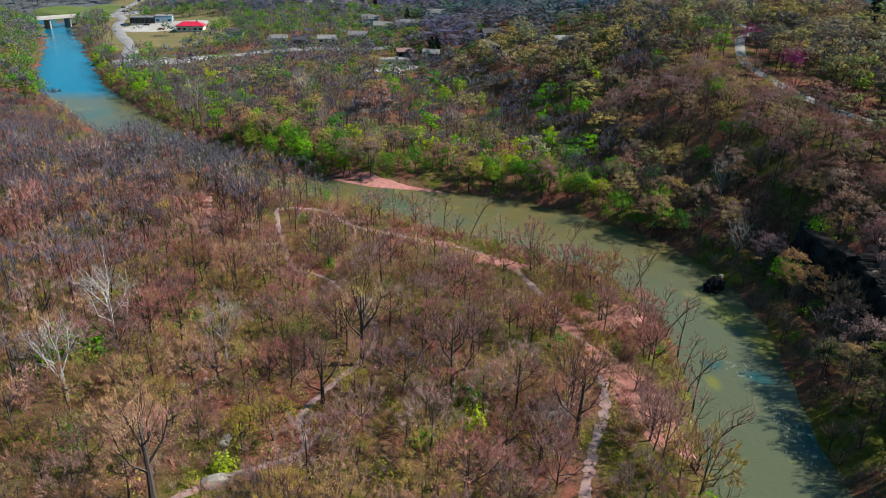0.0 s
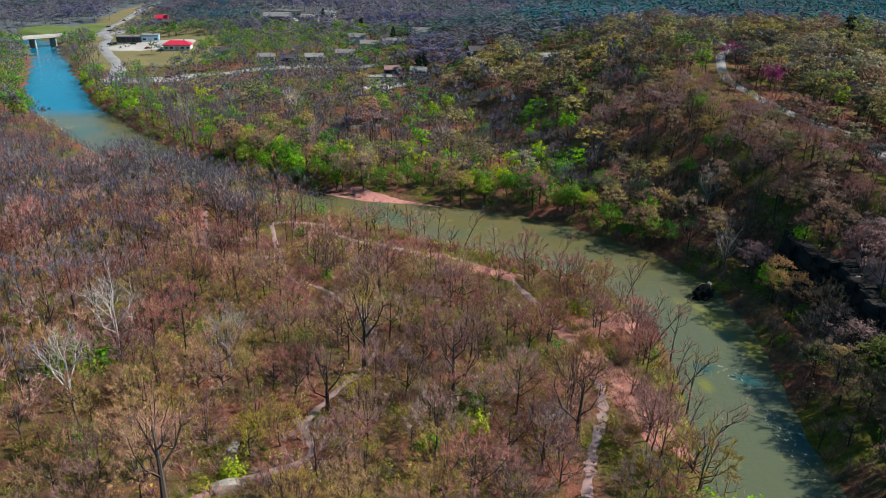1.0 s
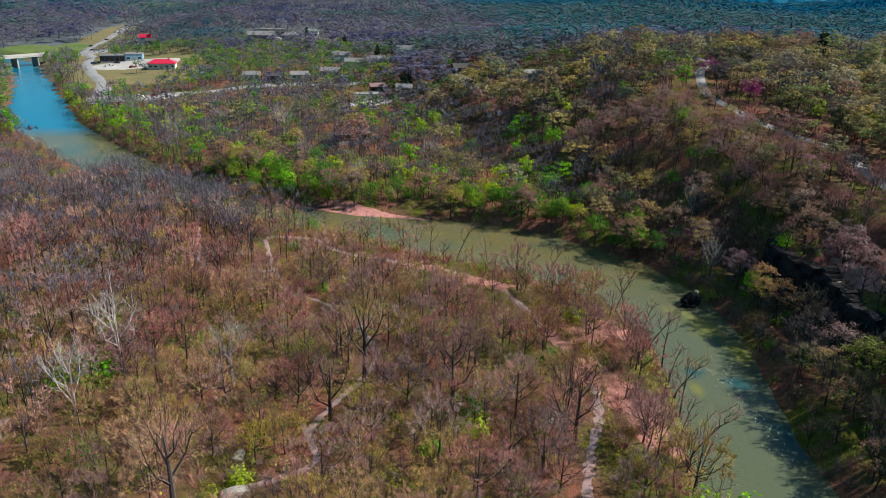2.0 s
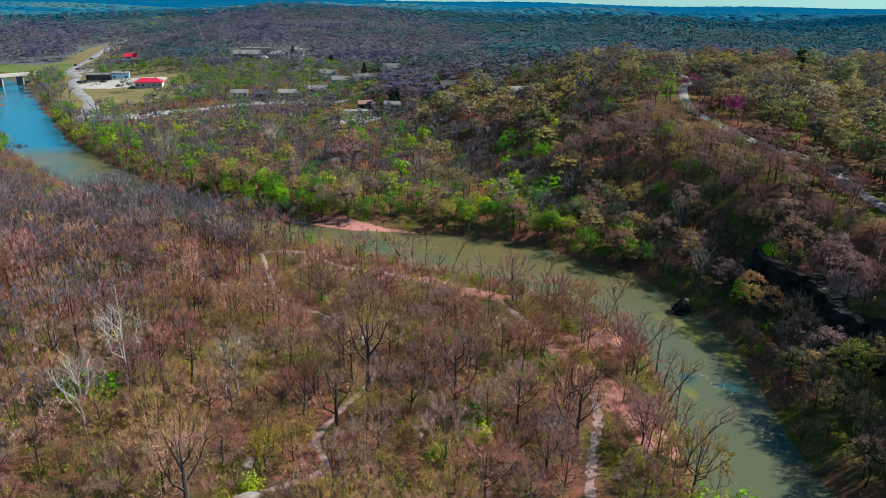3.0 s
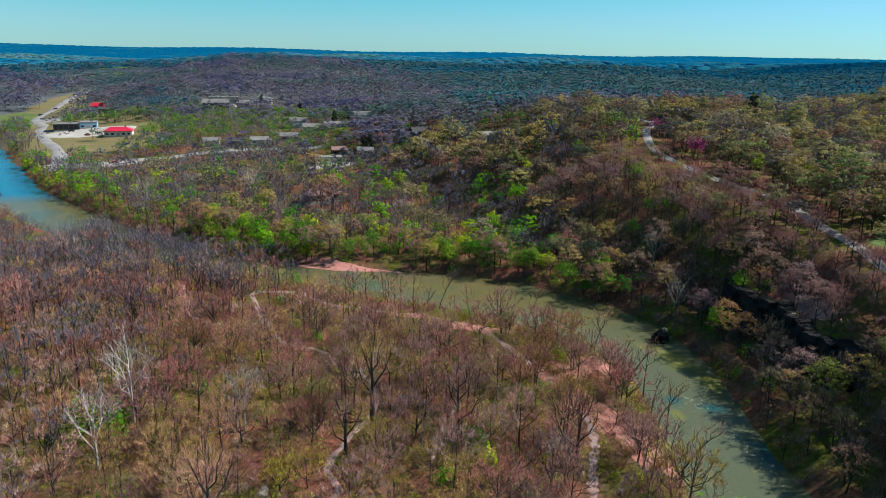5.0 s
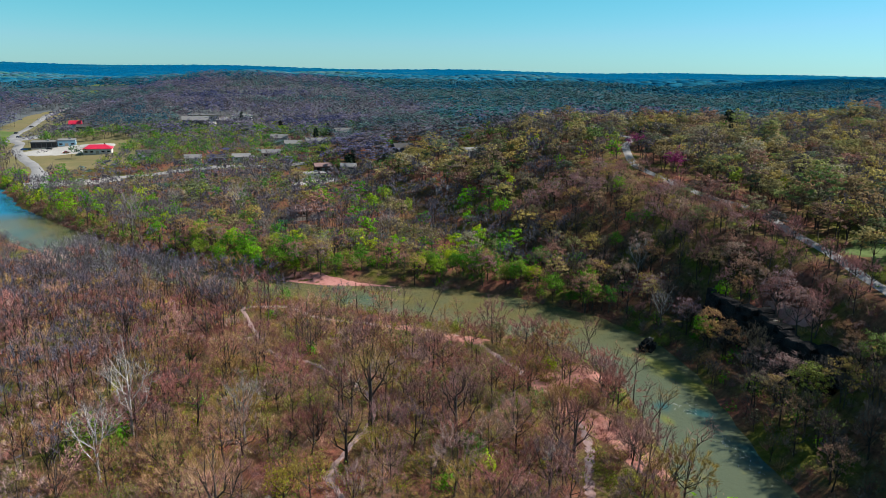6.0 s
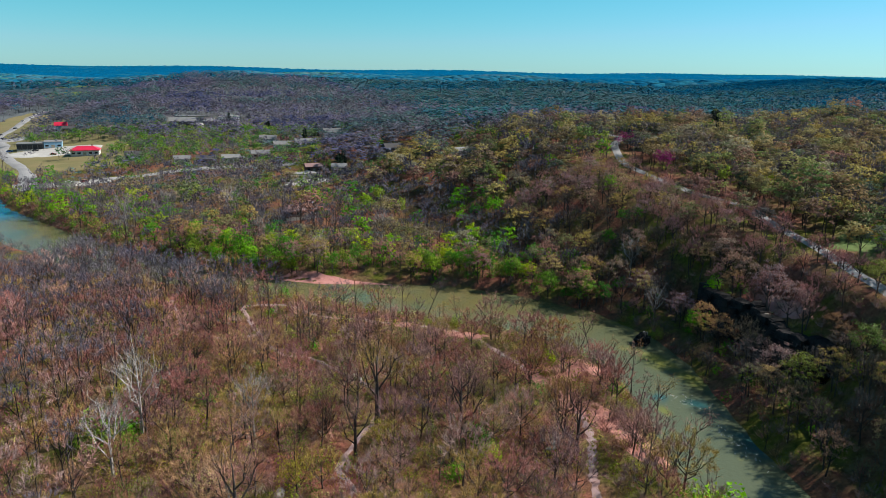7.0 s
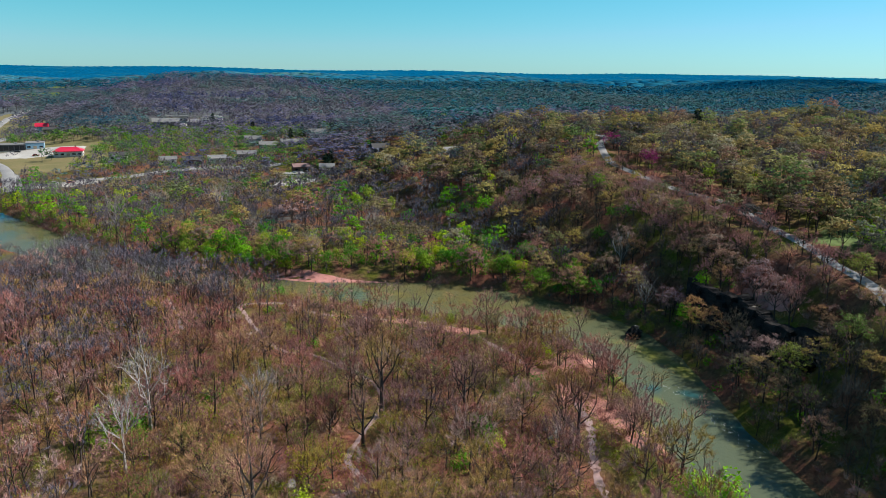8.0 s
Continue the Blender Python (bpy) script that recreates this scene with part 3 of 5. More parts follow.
def grow(seed, h=17.0, spread=4.5, fork=0.35, limbs=7, subs=5, twigs=1200, tw=0.05, tl=1.3, leaves=0, ls=0.2, lean=(0, 0), girth=0.28, sides=5, up=0.45, puff=1.5, lite=False, rise_up=0.0):
    """Wood, twigs and leaves of one broadleaf tree, each as corners and triangles. The twigs fan out of rounded lobes round the branch ends."""
    rng = np.random.RandomState(seed)
    wood, seg_a, seg_b, lobes, stems = [], [], [], [], []
    lean = np.array([lean[0], lean[1], 0.0])

    def on_trunk(u):
        return np.array([0, 0, h * u]) + lean * h * max(u, 0) ** 1.5 + 0.3 * np.array([math.sin(5 * u + seed), math.cos(4 * u + seed), 0]) * u

    lead = 0.82
    us = np.linspace(0, lead, 3 if lite else 6)
    wood.append(tube([on_trunk(u) if u > 0 else np.array([0, 0, -0.5]) for u in us], [girth * (1.25 if u <= 0 else (1 - u / lead) ** 0.8 * 0.95 + 0.05) for u in us], sides))
    for i in range(limbs):
        u = fork + (0.72 - fork) * (i + 0.6 * rng.rand()) / limbs
        s = on_trunk(u)
        az = 2.4 * i + seed + 0.8 * rng.rand()
        k = (u - fork) / (0.75 - fork)
        r = spread * (0.95 - 0.6 * k) * (0.7 + 0.45 * rng.rand())
        out = np.array([math.cos(az), math.sin(az), 0])
        rise = (h * (0.62 + 0.3 * k + 0.12 * rng.rand()) - s[2] + lean[0] * 0) * (up / 0.45)
        rise = max(rise, 0.1 * h)
        e = s + out * r + np.array([0, 0, rise]) + lean * h * 0.25
        mid = s + out * r * 0.6 + np.array([0, 0, rise * 0.42]) + rng.normal(size=3) * 0.25
        lr = girth * (0.5 - 0.22 * k)
        if lite:
            stems += [(s, e), (mid, e)]
        else:
            wood.append(tube([s, mid, e], [lr, lr * 0.6, 0.03], 3))
        lobes.append(e)
        for j in range(subs):
            v = 0.35 + 0.65 * (j + rng.rand()) / subs
            q = (s + (mid - s) * v / 0.55) if v < 0.55 else (mid + (e - mid) * (v - 0.55) / 0.45)
            way = unit(unit(e - s) * 0.4 + rng.normal(size=3) * 0.5 + np.array([0, 0, 0.5]) + out * 0.25)
            ln = spread * (0.28 + 0.26 * rng.rand())
            bend = q + way * ln * 0.5 + rng.normal(size=3) * 0.15
            tip = q + way * ln + np.array([0, 0, 0.2 * ln])
            if lite:
                stems.append((q, tip))
            else:
                wood.append(tube([q, bend, tip], [lr * 0.35 + 0.015, lr * 0.22 + 0.01, 0.012], 3))
            seg_a += [q, bend]
            seg_b += [bend, tip]
            lobes.append(tip)
        seg_a.append(mid)
        seg_b.append(e)
    lobes.append(on_trunk(lead))
    seg_a.append(on_trunk(0.65))
    seg_b.append(on_trunk(lead))
    seg_a, seg_b, lobes = np.array(seg_a), np.array(seg_b), np.array(lobes)
    third = int(twigs * 0.42)
    half = (twigs - third) // 2
    pick = rng.randint(len(seg_a), size=half)
    k = rng.rand(half, 1)
    base = seg_a[pick] * (1 - k) + seg_b[pick] * k
    way = unit(unit(seg_b - seg_a)[pick] * 0.55 + rng.normal(size=(half, 3)) * 0.6 + np.array([0, 0, 0.3]))
    pick = rng.randint(len(lobes), size=twigs - half - third)
    fan = unit(rng.normal(size=(twigs - half - third, 3)) + np.array([0, 0, 0.75]))
    out_way = unit(rng.normal(size=(third, 3)) + np.array([0, 0, 0.45]))
    out_way[:, 2] = np.abs(out_way[:, 2])
    mid_crown = lobes.mean(0) * np.array([1, 1, 0.8])
    bulge = 0.7 + 0.3 * np.sin(4 * np.arctan2(out_way[:, 1], out_way[:, 0]) + seed) * (1 - out_way[:, 2])
    dome = mid_crown + out_way * np.array([spread, spread, max(h - mid_crown[2], 1.0)]) * (bulge * (0.6 + 0.4 * rng.rand(third)))[:, None]
    base = np.concatenate([base, lobes[pick] + fan * 0.25 + np.array([0, 0, -0.4]), dome])
    way = np.concatenate([way, fan, unit(out_way * np.array([1, 1, 0.5]) + np.array([0, 0, 0.55]) + 0.25 * rng.normal(size=(third, 3)))])
    ln = tl * (0.5 + rng.rand(twigs))
    width = tw * (0.6 + 0.8 * rng.rand(twigs))
    if stems:
        q, tip = np.array([a for a, _ in stems]), np.array([c for _, c in stems])
        base, way = np.concatenate([base, q]), np.concatenate([way, unit(tip - q)])
        ln, width = np.r_[ln, np.linalg.norm(tip - q, axis=1)], np.r_[width, np.full(len(q), tw * 1.6)]
    crown = slivers(rng, base, way, ln, width)
    leaf = None
    if leaves:
        pick = rng.randint(len(lobes), size=leaves)
        fan = unit(rng.normal(size=(leaves, 3)) + np.array([0, 0, 0.6]))
        at = lobes[pick] + fan * (puff * (0.55 + 0.5 * rng.rand(leaves)))[:, None] * (0.75 + 0.5 * ((pick * 7919) % 11) / 11)[:, None] + np.array([0, 0, -0.5 * puff])
        leaf = flakes(rng, at, ls * (0.6 + 0.8 * rng.rand(leaves)), fan + np.array([0, 0, rise_up]))
    return joined(wood), crown, leaf


def broad(seed, h, spread, fork=0.3, limbs=6, tips=56, spray=12, tw=0.045, tl=0.8, buds=8, bs=0.1, puff=0.8, girth=0.22, sides=5, tier=0.6, lite=False, top=0.5, face_up=0.0, shell=0.5):
    """A broadleaf tree with a rounded crown: limbs part from the trunk and divide into boughs, each ending in a spray of twigs and a puff of buds or leaves."""
    rng = np.random.RandomState(seed)
    zc = h * (fork + (1 - fork) * 0.42)
    way = unit(rng.normal(size=(tips, 3)) + np.array([0, 0, top]))
    way[:, 2] = np.where(way[:, 2] < -0.25, -way[:, 2], way[:, 2])
    az = np.arctan2(way[:, 1], way[:, 0])
    lump = 0.84 + 0.2 * np.sin(3 * az + seed) * (1 - np.abs(way[:, 2])) + 0.12 * rng.normal(size=tips)
    reach = np.where((way[:, 2] > 0)[:, None], np.array([spread, spread, h - zc]), np.array([spread, spread, (zc - h * fork) * 0.8]))
    tip = np.array([0, 0, zc]) + way * reach * (lump * (shell + (1 - shell) * rng.rand(tips) ** 0.55))[:, None]
    bow = 0.35 * np.array([math.sin(seed * 1.7), math.cos(seed * 2.3), 0])
    split = np.array([0, 0, h * fork]) + bow
    crest = np.array([0, 0, h * 0.78]) + bow * 1.5
    wood = [tube([(0, 0, -0.5), split * 0.55, split, (split + crest) / 2, crest], [girth * 1.25, girth * 0.95, girth * 0.85, girth * 0.45, 0.04], sides)] if not lite else [tube([(0, 0, -0.5), split, crest], [girth, girth * 0.8, 0.06], 3)]
    home = rng.rand() * 6.283 + np.arange(limbs) * 6.283 / limbs + 0.35 * rng.normal(size=limbs)
    owner = np.argmax(np.cos(az[:, None] - home[None]), axis=1)
    flat_r = np.hypot(tip[:, 0], tip[:, 1])
    owner = np.where(flat_r < 0.3 * spread, limbs, owner)
    base, bend = np.zeros((tips, 3)), np.zeros((tips, 3))
    for i in range(limbs + 1):
        mine = np.nonzero(owner == i)[0]
        if not len(mine):
            continue
        if i == limbs:
            s, mid, e = split, (split + crest) / 2, crest
        else:
            s = split + (crest - split) * 0.4 * rng.rand()
            e = s + (tip[mine].mean(0) - s) * 0.95
            mid = (s + e) / 2 + np.array([0, 0, -0.03 * h]) + (e - s) * np.array([0.12, 0.12, 0]) + rng.normal(size=3) * 0.15
            g = girth * (0.42 + 0.2 * rng.rand())
            wood.append(tube([s, mid, e], [g, g * 0.6, 0.03], 3) if not lite else slivers(rng, np.array([s, s]), unit(np.array([e - s, e - s])), np.full(2, np.linalg.norm(e - s)), np.full(2, g * 2)))
        v = np.clip(0.3 + 0.65 * rng.rand(len(mine), 1), 0, 1)
        base[mine] = np.where(v < 0.5, s + (mid - s) * v * 2, mid + (e - mid) * (v * 2 - 1))
    bend = base + (tip - base) * np.array([0.6, 0.6, 0.42]) + rng.normal(size=tip.shape) * 0.12
    for a, c, w in () if lite and not spray else ((base, bend, girth * 0.3), (base, bend, girth * 0.3), (bend, tip, girth * 0.18))[1 if lite else 0:]:
        wood.append(slivers(rng, a, unit(c - a), np.linalg.norm(c - a, axis=1) * 1.15, np.full(tips, w)))
    crown = []
    if spray:
        n = tips * spray
        k = np.repeat(np.arange(tips), spray)
        u = 0.5 + 0.5 * rng.rand(n, 1)
        b = bend[k] * (1 - u) + tip[k] * u
        d = unit(unit(tip - bend)[k] * 0.6 + rng.normal(size=(n, 3)) * 0.55 + unit(tip - np.array([0, 0, zc * 0.85]))[k] * 0.5 + np.array([0, 0, 0.05]))
        crown.append(slivers(rng, b, d, tl * (0.4 + rng.rand(n)), tw * (0.6 + 0.8 * rng.rand(n))))
    leaf = None
    if buds:
        n = tips * buds
        k = np.repeat(np.arange(tips), buds)
        off = unit(rng.normal(size=(n, 3))) * (rng.rand(n, 1) ** 0.5) * puff * (0.7 + 0.6 * rng.rand(tips, 1)[k])
        at = tip[k] + off * np.array([1, 1, tier])
        leaf = flakes(rng, at, bs * (0.6 + 0.8 * rng.rand(n)), unit(off + 0.5 * way[k]) + np.array([0, 0, face_up]), 0.5)
    return joined(wood), (joined(crown) if crown else None), leaf


def dome(seed, h, spread, low=0.35, rings=2, spokes=6, rough=0.14):
    """The closed, uneven top of a crown seen from far off."""
    rng = np.random.RandomState(seed + 900)
    v, f = [(0.3 * spread * (rng.rand() - 0.5), 0.3 * spread * (rng.rand() - 0.5), h * (0.95 + 0.1 * rng.rand()))], []
    for k in range(1, rings + 1):
        t = 1.5 * k / rings
        for n in range(spokes):
            a = 6.283 * (n + 0.5 * k) / spokes
            q = 1 + rough * rng.normal()
            v.append((spread * q * math.sin(t) * math.cos(a), spread * q * math.sin(t) * math.sin(a), h * (low + (1 - low) * math.cos(t) * (1 + rough * 0.6 * rng.normal()))))
    for n in range(spokes):
        m = (n + 1) % spokes
        f.append((0, 1 + n, 1 + m))
        for k in range(rings - 1):
            o, u = 1 + k * spokes, 1 + (k + 1) * spokes
            f += [(o + n, u + n, o + m), (o + m, u + n, u + m)]
    return np.array(v), np.array(f)


def sapling(seed, h=3.4, r=1.5, twigs=48, buds=40, tw=0.04, bs=0.08):
    """A clump of thin upright shoots with fine buds."""
    rng = np.random.RandomState(seed)
    base = np.c_[rng.normal(size=(twigs, 2)) * r * 0.22, h * 0.55 * rng.rand(twigs)]
    way = unit(np.c_[rng.normal(size=(twigs, 2)) * 0.55 + base[:, :2] * 0.5, np.full(twigs, 1.0)])
    ln = (h - base[:, 2]) * (0.35 + 0.6 * rng.rand(twigs))
    a = slivers(rng, base, way, ln, tw * (0.6 + 0.8 * rng.rand(twigs)))
    pick = rng.randint(twigs, size=buds)
    at = base[pick] + way[pick] * (ln[pick] * (0.5 + 0.55 * rng.rand(buds)))[:, None] + rng.normal(size=(buds, 3)) * 0.18
    return None, joined([a, flakes(rng, at, bs * (0.6 + 0.8 * rng.rand(buds)))]), None


def twiggy_tree(*a, **k):
    """Bare: twigs and buds share one colour."""
    wood, crown, leaf = broad(*a, **k)
    return wood, joined([c for c in (crown, leaf) if c is not None]), None


def bush(seed, h=1.6, r=1.3, twigs=60, leaves=150, ls=0.14, tw=0.04):
    rng = np.random.RandomState(seed)
    base = np.c_[rng.normal(size=(twigs, 2)) * r * 0.25, np.zeros(twigs)]
    way = unit(np.c_[rng.normal(size=(twigs, 2)) * 0.6, np.full(twigs, 1.0)])
    tw_ = slivers(rng, base, way, h * (0.5 + 0.6 * rng.rand(twigs)), np.full(twigs, tw))
    a = unit(rng.normal(size=(leaves, 3)))
    a[:, 2] = np.abs(a[:, 2])
    lump = 1 + 0.25 * np.sin(3 * np.arctan2(a[:, 1], a[:, 0]) + seed)
    at = a * (np.array([r, r, h]) * (0.45 + 0.6 * rng.rand(leaves, 1) ** 0.6)) * lump[:, None]
    return None, tw_, flakes(rng, at, ls * (0.6 + 0.8 * rng.rand(leaves)), a)


def conifer(seed, h=16.0, r=3.2, tiers=14, per=26, size=0.9):
    rng = np.random.RandomState(seed)
    wood = tube([(0, 0, -0.3), (0, 0, h * 0.5), (0, 0, h * 0.98)], [0.3, 0.18, 0.03], 5)
    n = tiers * per
    u = (np.arange(n) // per + rng.rand(n)) / tiers
    az = rng.rand(n) * 6.283
    out = np.c_[np.cos(az), np.sin(az), -0.25 + 0.2 * rng.rand(n)]
    rad = r * (1 - u) ** 0.5 * (0.5 + 0.6 * rng.rand(n)) + 0.2
    base = np.c_[np.zeros((n, 2)), h * (0.14 + 0.86 * u)] + out * (rad * 0.25)[:, None]
    return wood, None, slivers(rng, base, unit(out), rad, size * (0.6 + 0.6 * rng.rand(n)))


class Stuff:
    """Gathers many plants into one object."""

    def __init__(self, name, label, category, materials):
        self.name, self.label, self.category, self.materials = name, label, category, materials
        self.v, self.f, self.t, self.w, self.n = [], [], [], [], 0

    def add(self, proto, x, y, z, size, turn, tint, tall=1.0):
        c, s = math.cos(turn) * size, math.sin(turn) * size
        m = np.array([[c, -s, 0], [s, c, 0], [0, 0, size * tall]])
        for k, piece in enumerate(proto):
            if piece is None:
                continue
            v, f = piece
            self.v.append((v @ m.T + (x, y, z)).astype(np.float32))
            self.f.append(f + self.n)
            self.t.append(np.full(len(v), tint, np.float32))
            self.w.append(np.full(len(f), k, np.int32))
            self.n += len(v)

    def build(self):
        if not self.n:
            return None
        ob = mesh_object(self.name, np.concatenate(self.v), np.concatenate(self.f), self.materials, tint=np.concatenate(self.t), which=np.concatenate(self.w), shade=True)
        return tagged(ob, self.label, self.category, kind="stuff")


def tree_thing(name, proto, materials, label, category, group):
    root = new(name)
    for part_name, piece, m in zip(("trunk", "crown", "foliage"), proto, materials):
        if piece is not None:
            mesh_object(part_name, *piece, [m], parent=root)
    return tagged(root, label, category, group)


def line_clear(x, y, lines, gap):
    ok = np.ones(x.shape, bool)
    for line, g in zip(lines, gap):
        pts = np.array(line)[:, :2]
        for a, c in zip(pts[:-1], pts[1:]):
            e = c - a
            k = np.clip(((x - a[0]) * e[0] + (y - a[1]) * e[1]) / (e @ e), 0, 1)
            ok &= np.hypot(x - a[0] - k * e[0], y - a[1] - k * e[1]) > g
    return ok


# name, x, y, turn, width, depth, height, roof, wall, roofing, label, rise, windows
HOUSES = [
    ("house", -236, 640, 10, 9, 7, 5.5, "gable", "blue_wall", "red_roof", "blue house with a red gable roof", 3.0, 3),
    ("house", -223, 622, 5, 12, 8, 3.5, "gable", "dark_wall", "dark_roof", "dark low house with a dark roof", 2.0, 3),
    ("house", -135, 634, 12, 22, 12, 5.5, "gable", "dark_wall", "grey_roof", "large dark two-storey house with a grey roof", 3.2, 6),
    ("house", -112, 646, 8, 14, 9, 4.0, "hip", "tan_wall", "pale_roof", "tan house with a pale roof beside a court", 1.8, 3),
    ("house", -136, 682, 10, 26, 10, 4.5, "flat", "tan_wall", "pale_roof", "long tan building with a pale flat roof", 1, 6),
    ("house", -100, 676, 0, 18, 10, 4.5, "hip", "white_wall", "pale_roof", "white house with a pale hipped roof", 2.0, 4),
    ("house", -45, 500, 5, 12, 9, 3.6, "gable", "teal_wall", "grey_roof", "teal board house with a grey roof", 2.4, 3),
    ("house", -27, 503, 8, 18, 8, 3.2, "gable", "white_wall", "grey_roof", "long white house with a grey gable roof", 2.0, 5),
    ("house", -30, 387, 10, 15, 8, 3.2, "flat", "white_wall", "pale_roof", "white flat-roofed house among green trees", 1, 4),
    ("house", -24, 402, 10, 9, 7, 3.2, "gable", "brick_wall", "pink_roof", "small brick house with a faded red roof", 1.8, 3),
    ("house", -9, 388, -5, 8, 8, 3.4, "gable", "dark_wall", "pale_roof", "dark small house with a pale roof", 2.0, 2),
    ("house", -31, 297, 20, 15, 9, 3.0, "hip", "brick_wall", "pink_roof", "brick house with a faded pink-red roof", 2.2, 4),
    ("house", -9, 514, 0, 12, 9, 5.5, "gable", "white_wall", "grey_roof", "white two-storey house with a grey roof", 2.6, 3),
    ("house", -57, 536, 0, 12, 9, 4.5, "gable", "white_wall", "grey_roof", "white house among bare trees", 2.6, 3),
    ("house", -59, 476, 8, 12, 8, 3.0, "gable", "tan_wall", "grey_roof", "tan house with a grey roof", 2.2, 3),
    ("house", -92, 456, 8, 12, 9, 3.0, "gable", "brick_wall", "dark_roof", "brown brick house with a dark roof", 2.2, 4),
    ("house", -108, 462, 8, 10, 8, 3.0, "gable", "white_wall", "grey_roof", "small white house beside a lane", 2.0, 3),
    ("house", -77, 460, 8, 11, 8, 3.0, "gable", "white_wall", "pale_roof", "small white house with a pale roof", 2.0, 3),
    ("house", -143, 486, 8, 11, 8, 3.2, "gable", "white_wall", "dark_roof", "white house behind green trees", 2.2, 3),
    ("house", 147, 296, 2, 15, 8, 3.2, "gable", "brick_wall", "pale_roof", "low brick ridge house with a pale roof", 1.8, 4),
    ("house", 258, 508, 0, 15, 9, 3.4, "hip", "white_wall", "pale_roof", "white house with a pale roof in woods", 2.0, 4),
    ("house", 24, 402, 10, 11, 8, 4.0, "gable", "dark_wall", "dark_roof", "dark tall house on a wooded slope", 2.4, 3),
    ("house", 56, 352, 10, 10, 8, 3.6, "gable", "white_wall", "pale_roof", "white house with a pale roof on a wooded slope", 1.6, 3),
]


# kept treeless for open ground, buildings and the camera's view: x, y, half sizes
CLEAR = [(-300, 690, 26, 90), (-330, 830, 24, 70), (-265, 600, 18, 24), (-207, 530, 44, 34), (-190, 460, 30, 34), (-228, 505, 14, 20), (-322, 668, 24, 52), (-270, 640, 10, 34), (-158, 407, 18, 5),
         (-112, 660, 22, 16), (-37, 500, 13, 12), (-28, 376, 12, 10), (128, 140, 6, 4), (-352, 520, 18, 22), (-345, 640, 26, 60), (114.4, 236.4, 5, 7), (119.6, 278.7, 5, 7), (-500, 1435, 90, 26), (-450, 1560, 34, 50), (-395, 1150, 80, 36)]
CLEAR += [(row[1], row[2] - 2, row[4] / 2 + 2, row[5] / 2 + 4) for row in HOUSES if row[2] > 300]


def low_near(x, y):
    """Share of full height for trees before each house, so the camera sees it."""
    k = 1.0
    for row in HOUSES:
        if abs(x - row[1]) < row[4] / 2 + 3 and row[2] > 300 and row[2] - 26 < y < row[2]:
            k = 0.55
    return k


def scatter(seed, x0, x1, y0, y1, step, jitter=0.85):
    r = np.random.RandomState(seed)
    X, Y = np.meshgrid(np.arange(x0, x1, step), np.arange(y0, y1, step))
    X = X + (r.rand(*X.shape) - 0.5) * step * jitter * 1.6
    Y = Y + (r.rand(*Y.shape) - 0.5) * step * jitter * 1.6
    X, Y = X.ravel(), Y.ravel()
    if y0 < 2000:
        ok = line_clear(X, Y, [l[1] for l in TRAILS] + [l[1] for l in ROADS], [1.8 if step > 3 else 0.9] * len(TRAILS) + [3.1, 6.5, 6.0, 6.0, 4.5])
        if step > 5:
            ok &= line_clear(X, Y, [[(x - 4, y - 4.5) for x, y in ROADS[0][1]]], [3.0])
            ok &= line_clear(X, Y, [[(x, y - k) for x, y in l[1]] for n, l in enumerate(TRAILS) for k in ((3.5, 7.5) if n == 1 else (2.5,))], [2.2] * 4)
        for cx, cy, rx, ry in CLEAR:
            ok &= ~((np.abs(X - cx) < rx) & (np.abs(Y - cy) < ry))
        X, Y = X[ok], Y[ok]
    d, side = river_d(X, Y)
    return X, Y, height(X, Y), d, side, r


def in_view(x, y, spare=0.06):
    """Within the wedge of land that the walk overlooks."""
    a = np.arctan2(x + 12, y + 25)
    return (a > -0.62 - spare) & (a < 0.78 + spare)


bare_proto = [twiggy_tree(s, 8.2 + 1.1 * (s % 4), 4.7 + 0.6 * (s % 3), 0.14 + 0.04 * (s % 4), 5 + s % 3, 60, 38, 0.032, 0.9, 6, 0.08, 0.8, 0.17, top=0.35, shell=0.65) for s in range(1, 9)]
bud_proto = [broad(30 + s, 8.5 + s % 3, 4.0, 0.2, 6, 50, 14, 0.05, 0.85, 16, 0.12, 0.9, 0.15) for s in range(3)]
bare_mid = [twiggy_tree(20 + s, 9.5 + s % 3, 4.3 + 0.4 * (s % 2), 0.22, 5, 20, 17, 0.07, 1.1, 2, 0.15, 0.8, 0.14, lite=True, shell=0.65) for s in range(6)]
bare_back = [twiggy_tree(170 + s, 10 + s % 3, 4.8, 0.2, 4, 13, 7, 0.2, 1.5, 4, 0.4, 1.2, 0.1, lite=True) for s in range(6)]
bare_back = [(None, twigs, None) for _, twigs, _ in bare_back]
hill_near = [broad(40 + s, 10.5 + s % 3, 4.6, 0.25, 6, 50, 5, 0.06, 0.9, 22, 0.21, 1.0, 0.18, tier=0.45, face_up=0.7, top=0.7, shell=0.8) for s in range(6)]
hill_mid = [broad(50 + k, 10.5 + k % 4, 4.7 + 0.4 * (k % 3), 0.3, 5, 30, 1, 0.09, 0.9, 15, 0.4, 1.2, 0.15, tier=0.4, face_up=0.9, top=0.7, lite=True, shell=0.85) for k in range(9)]
hill_back = [broad(150 + k, 10.5 + k % 3, 4.9, 0.2, 3, 12, 0, buds=6, bs=0.98, puff=1.7, girth=0.08, tier=0.3, face_up=2.6, top=0.7, lite=True, shell=0.75) for k in range(7)]
green_back = [broad(190 + k, 9.5 + k % 3, 4.2, 0.1, 3, 16, 0, buds=8, bs=0.55, puff=1.4, girth=0.12, tier=0.6, face_up=0.6, top=0.5, lite=True) for k in range(5)]
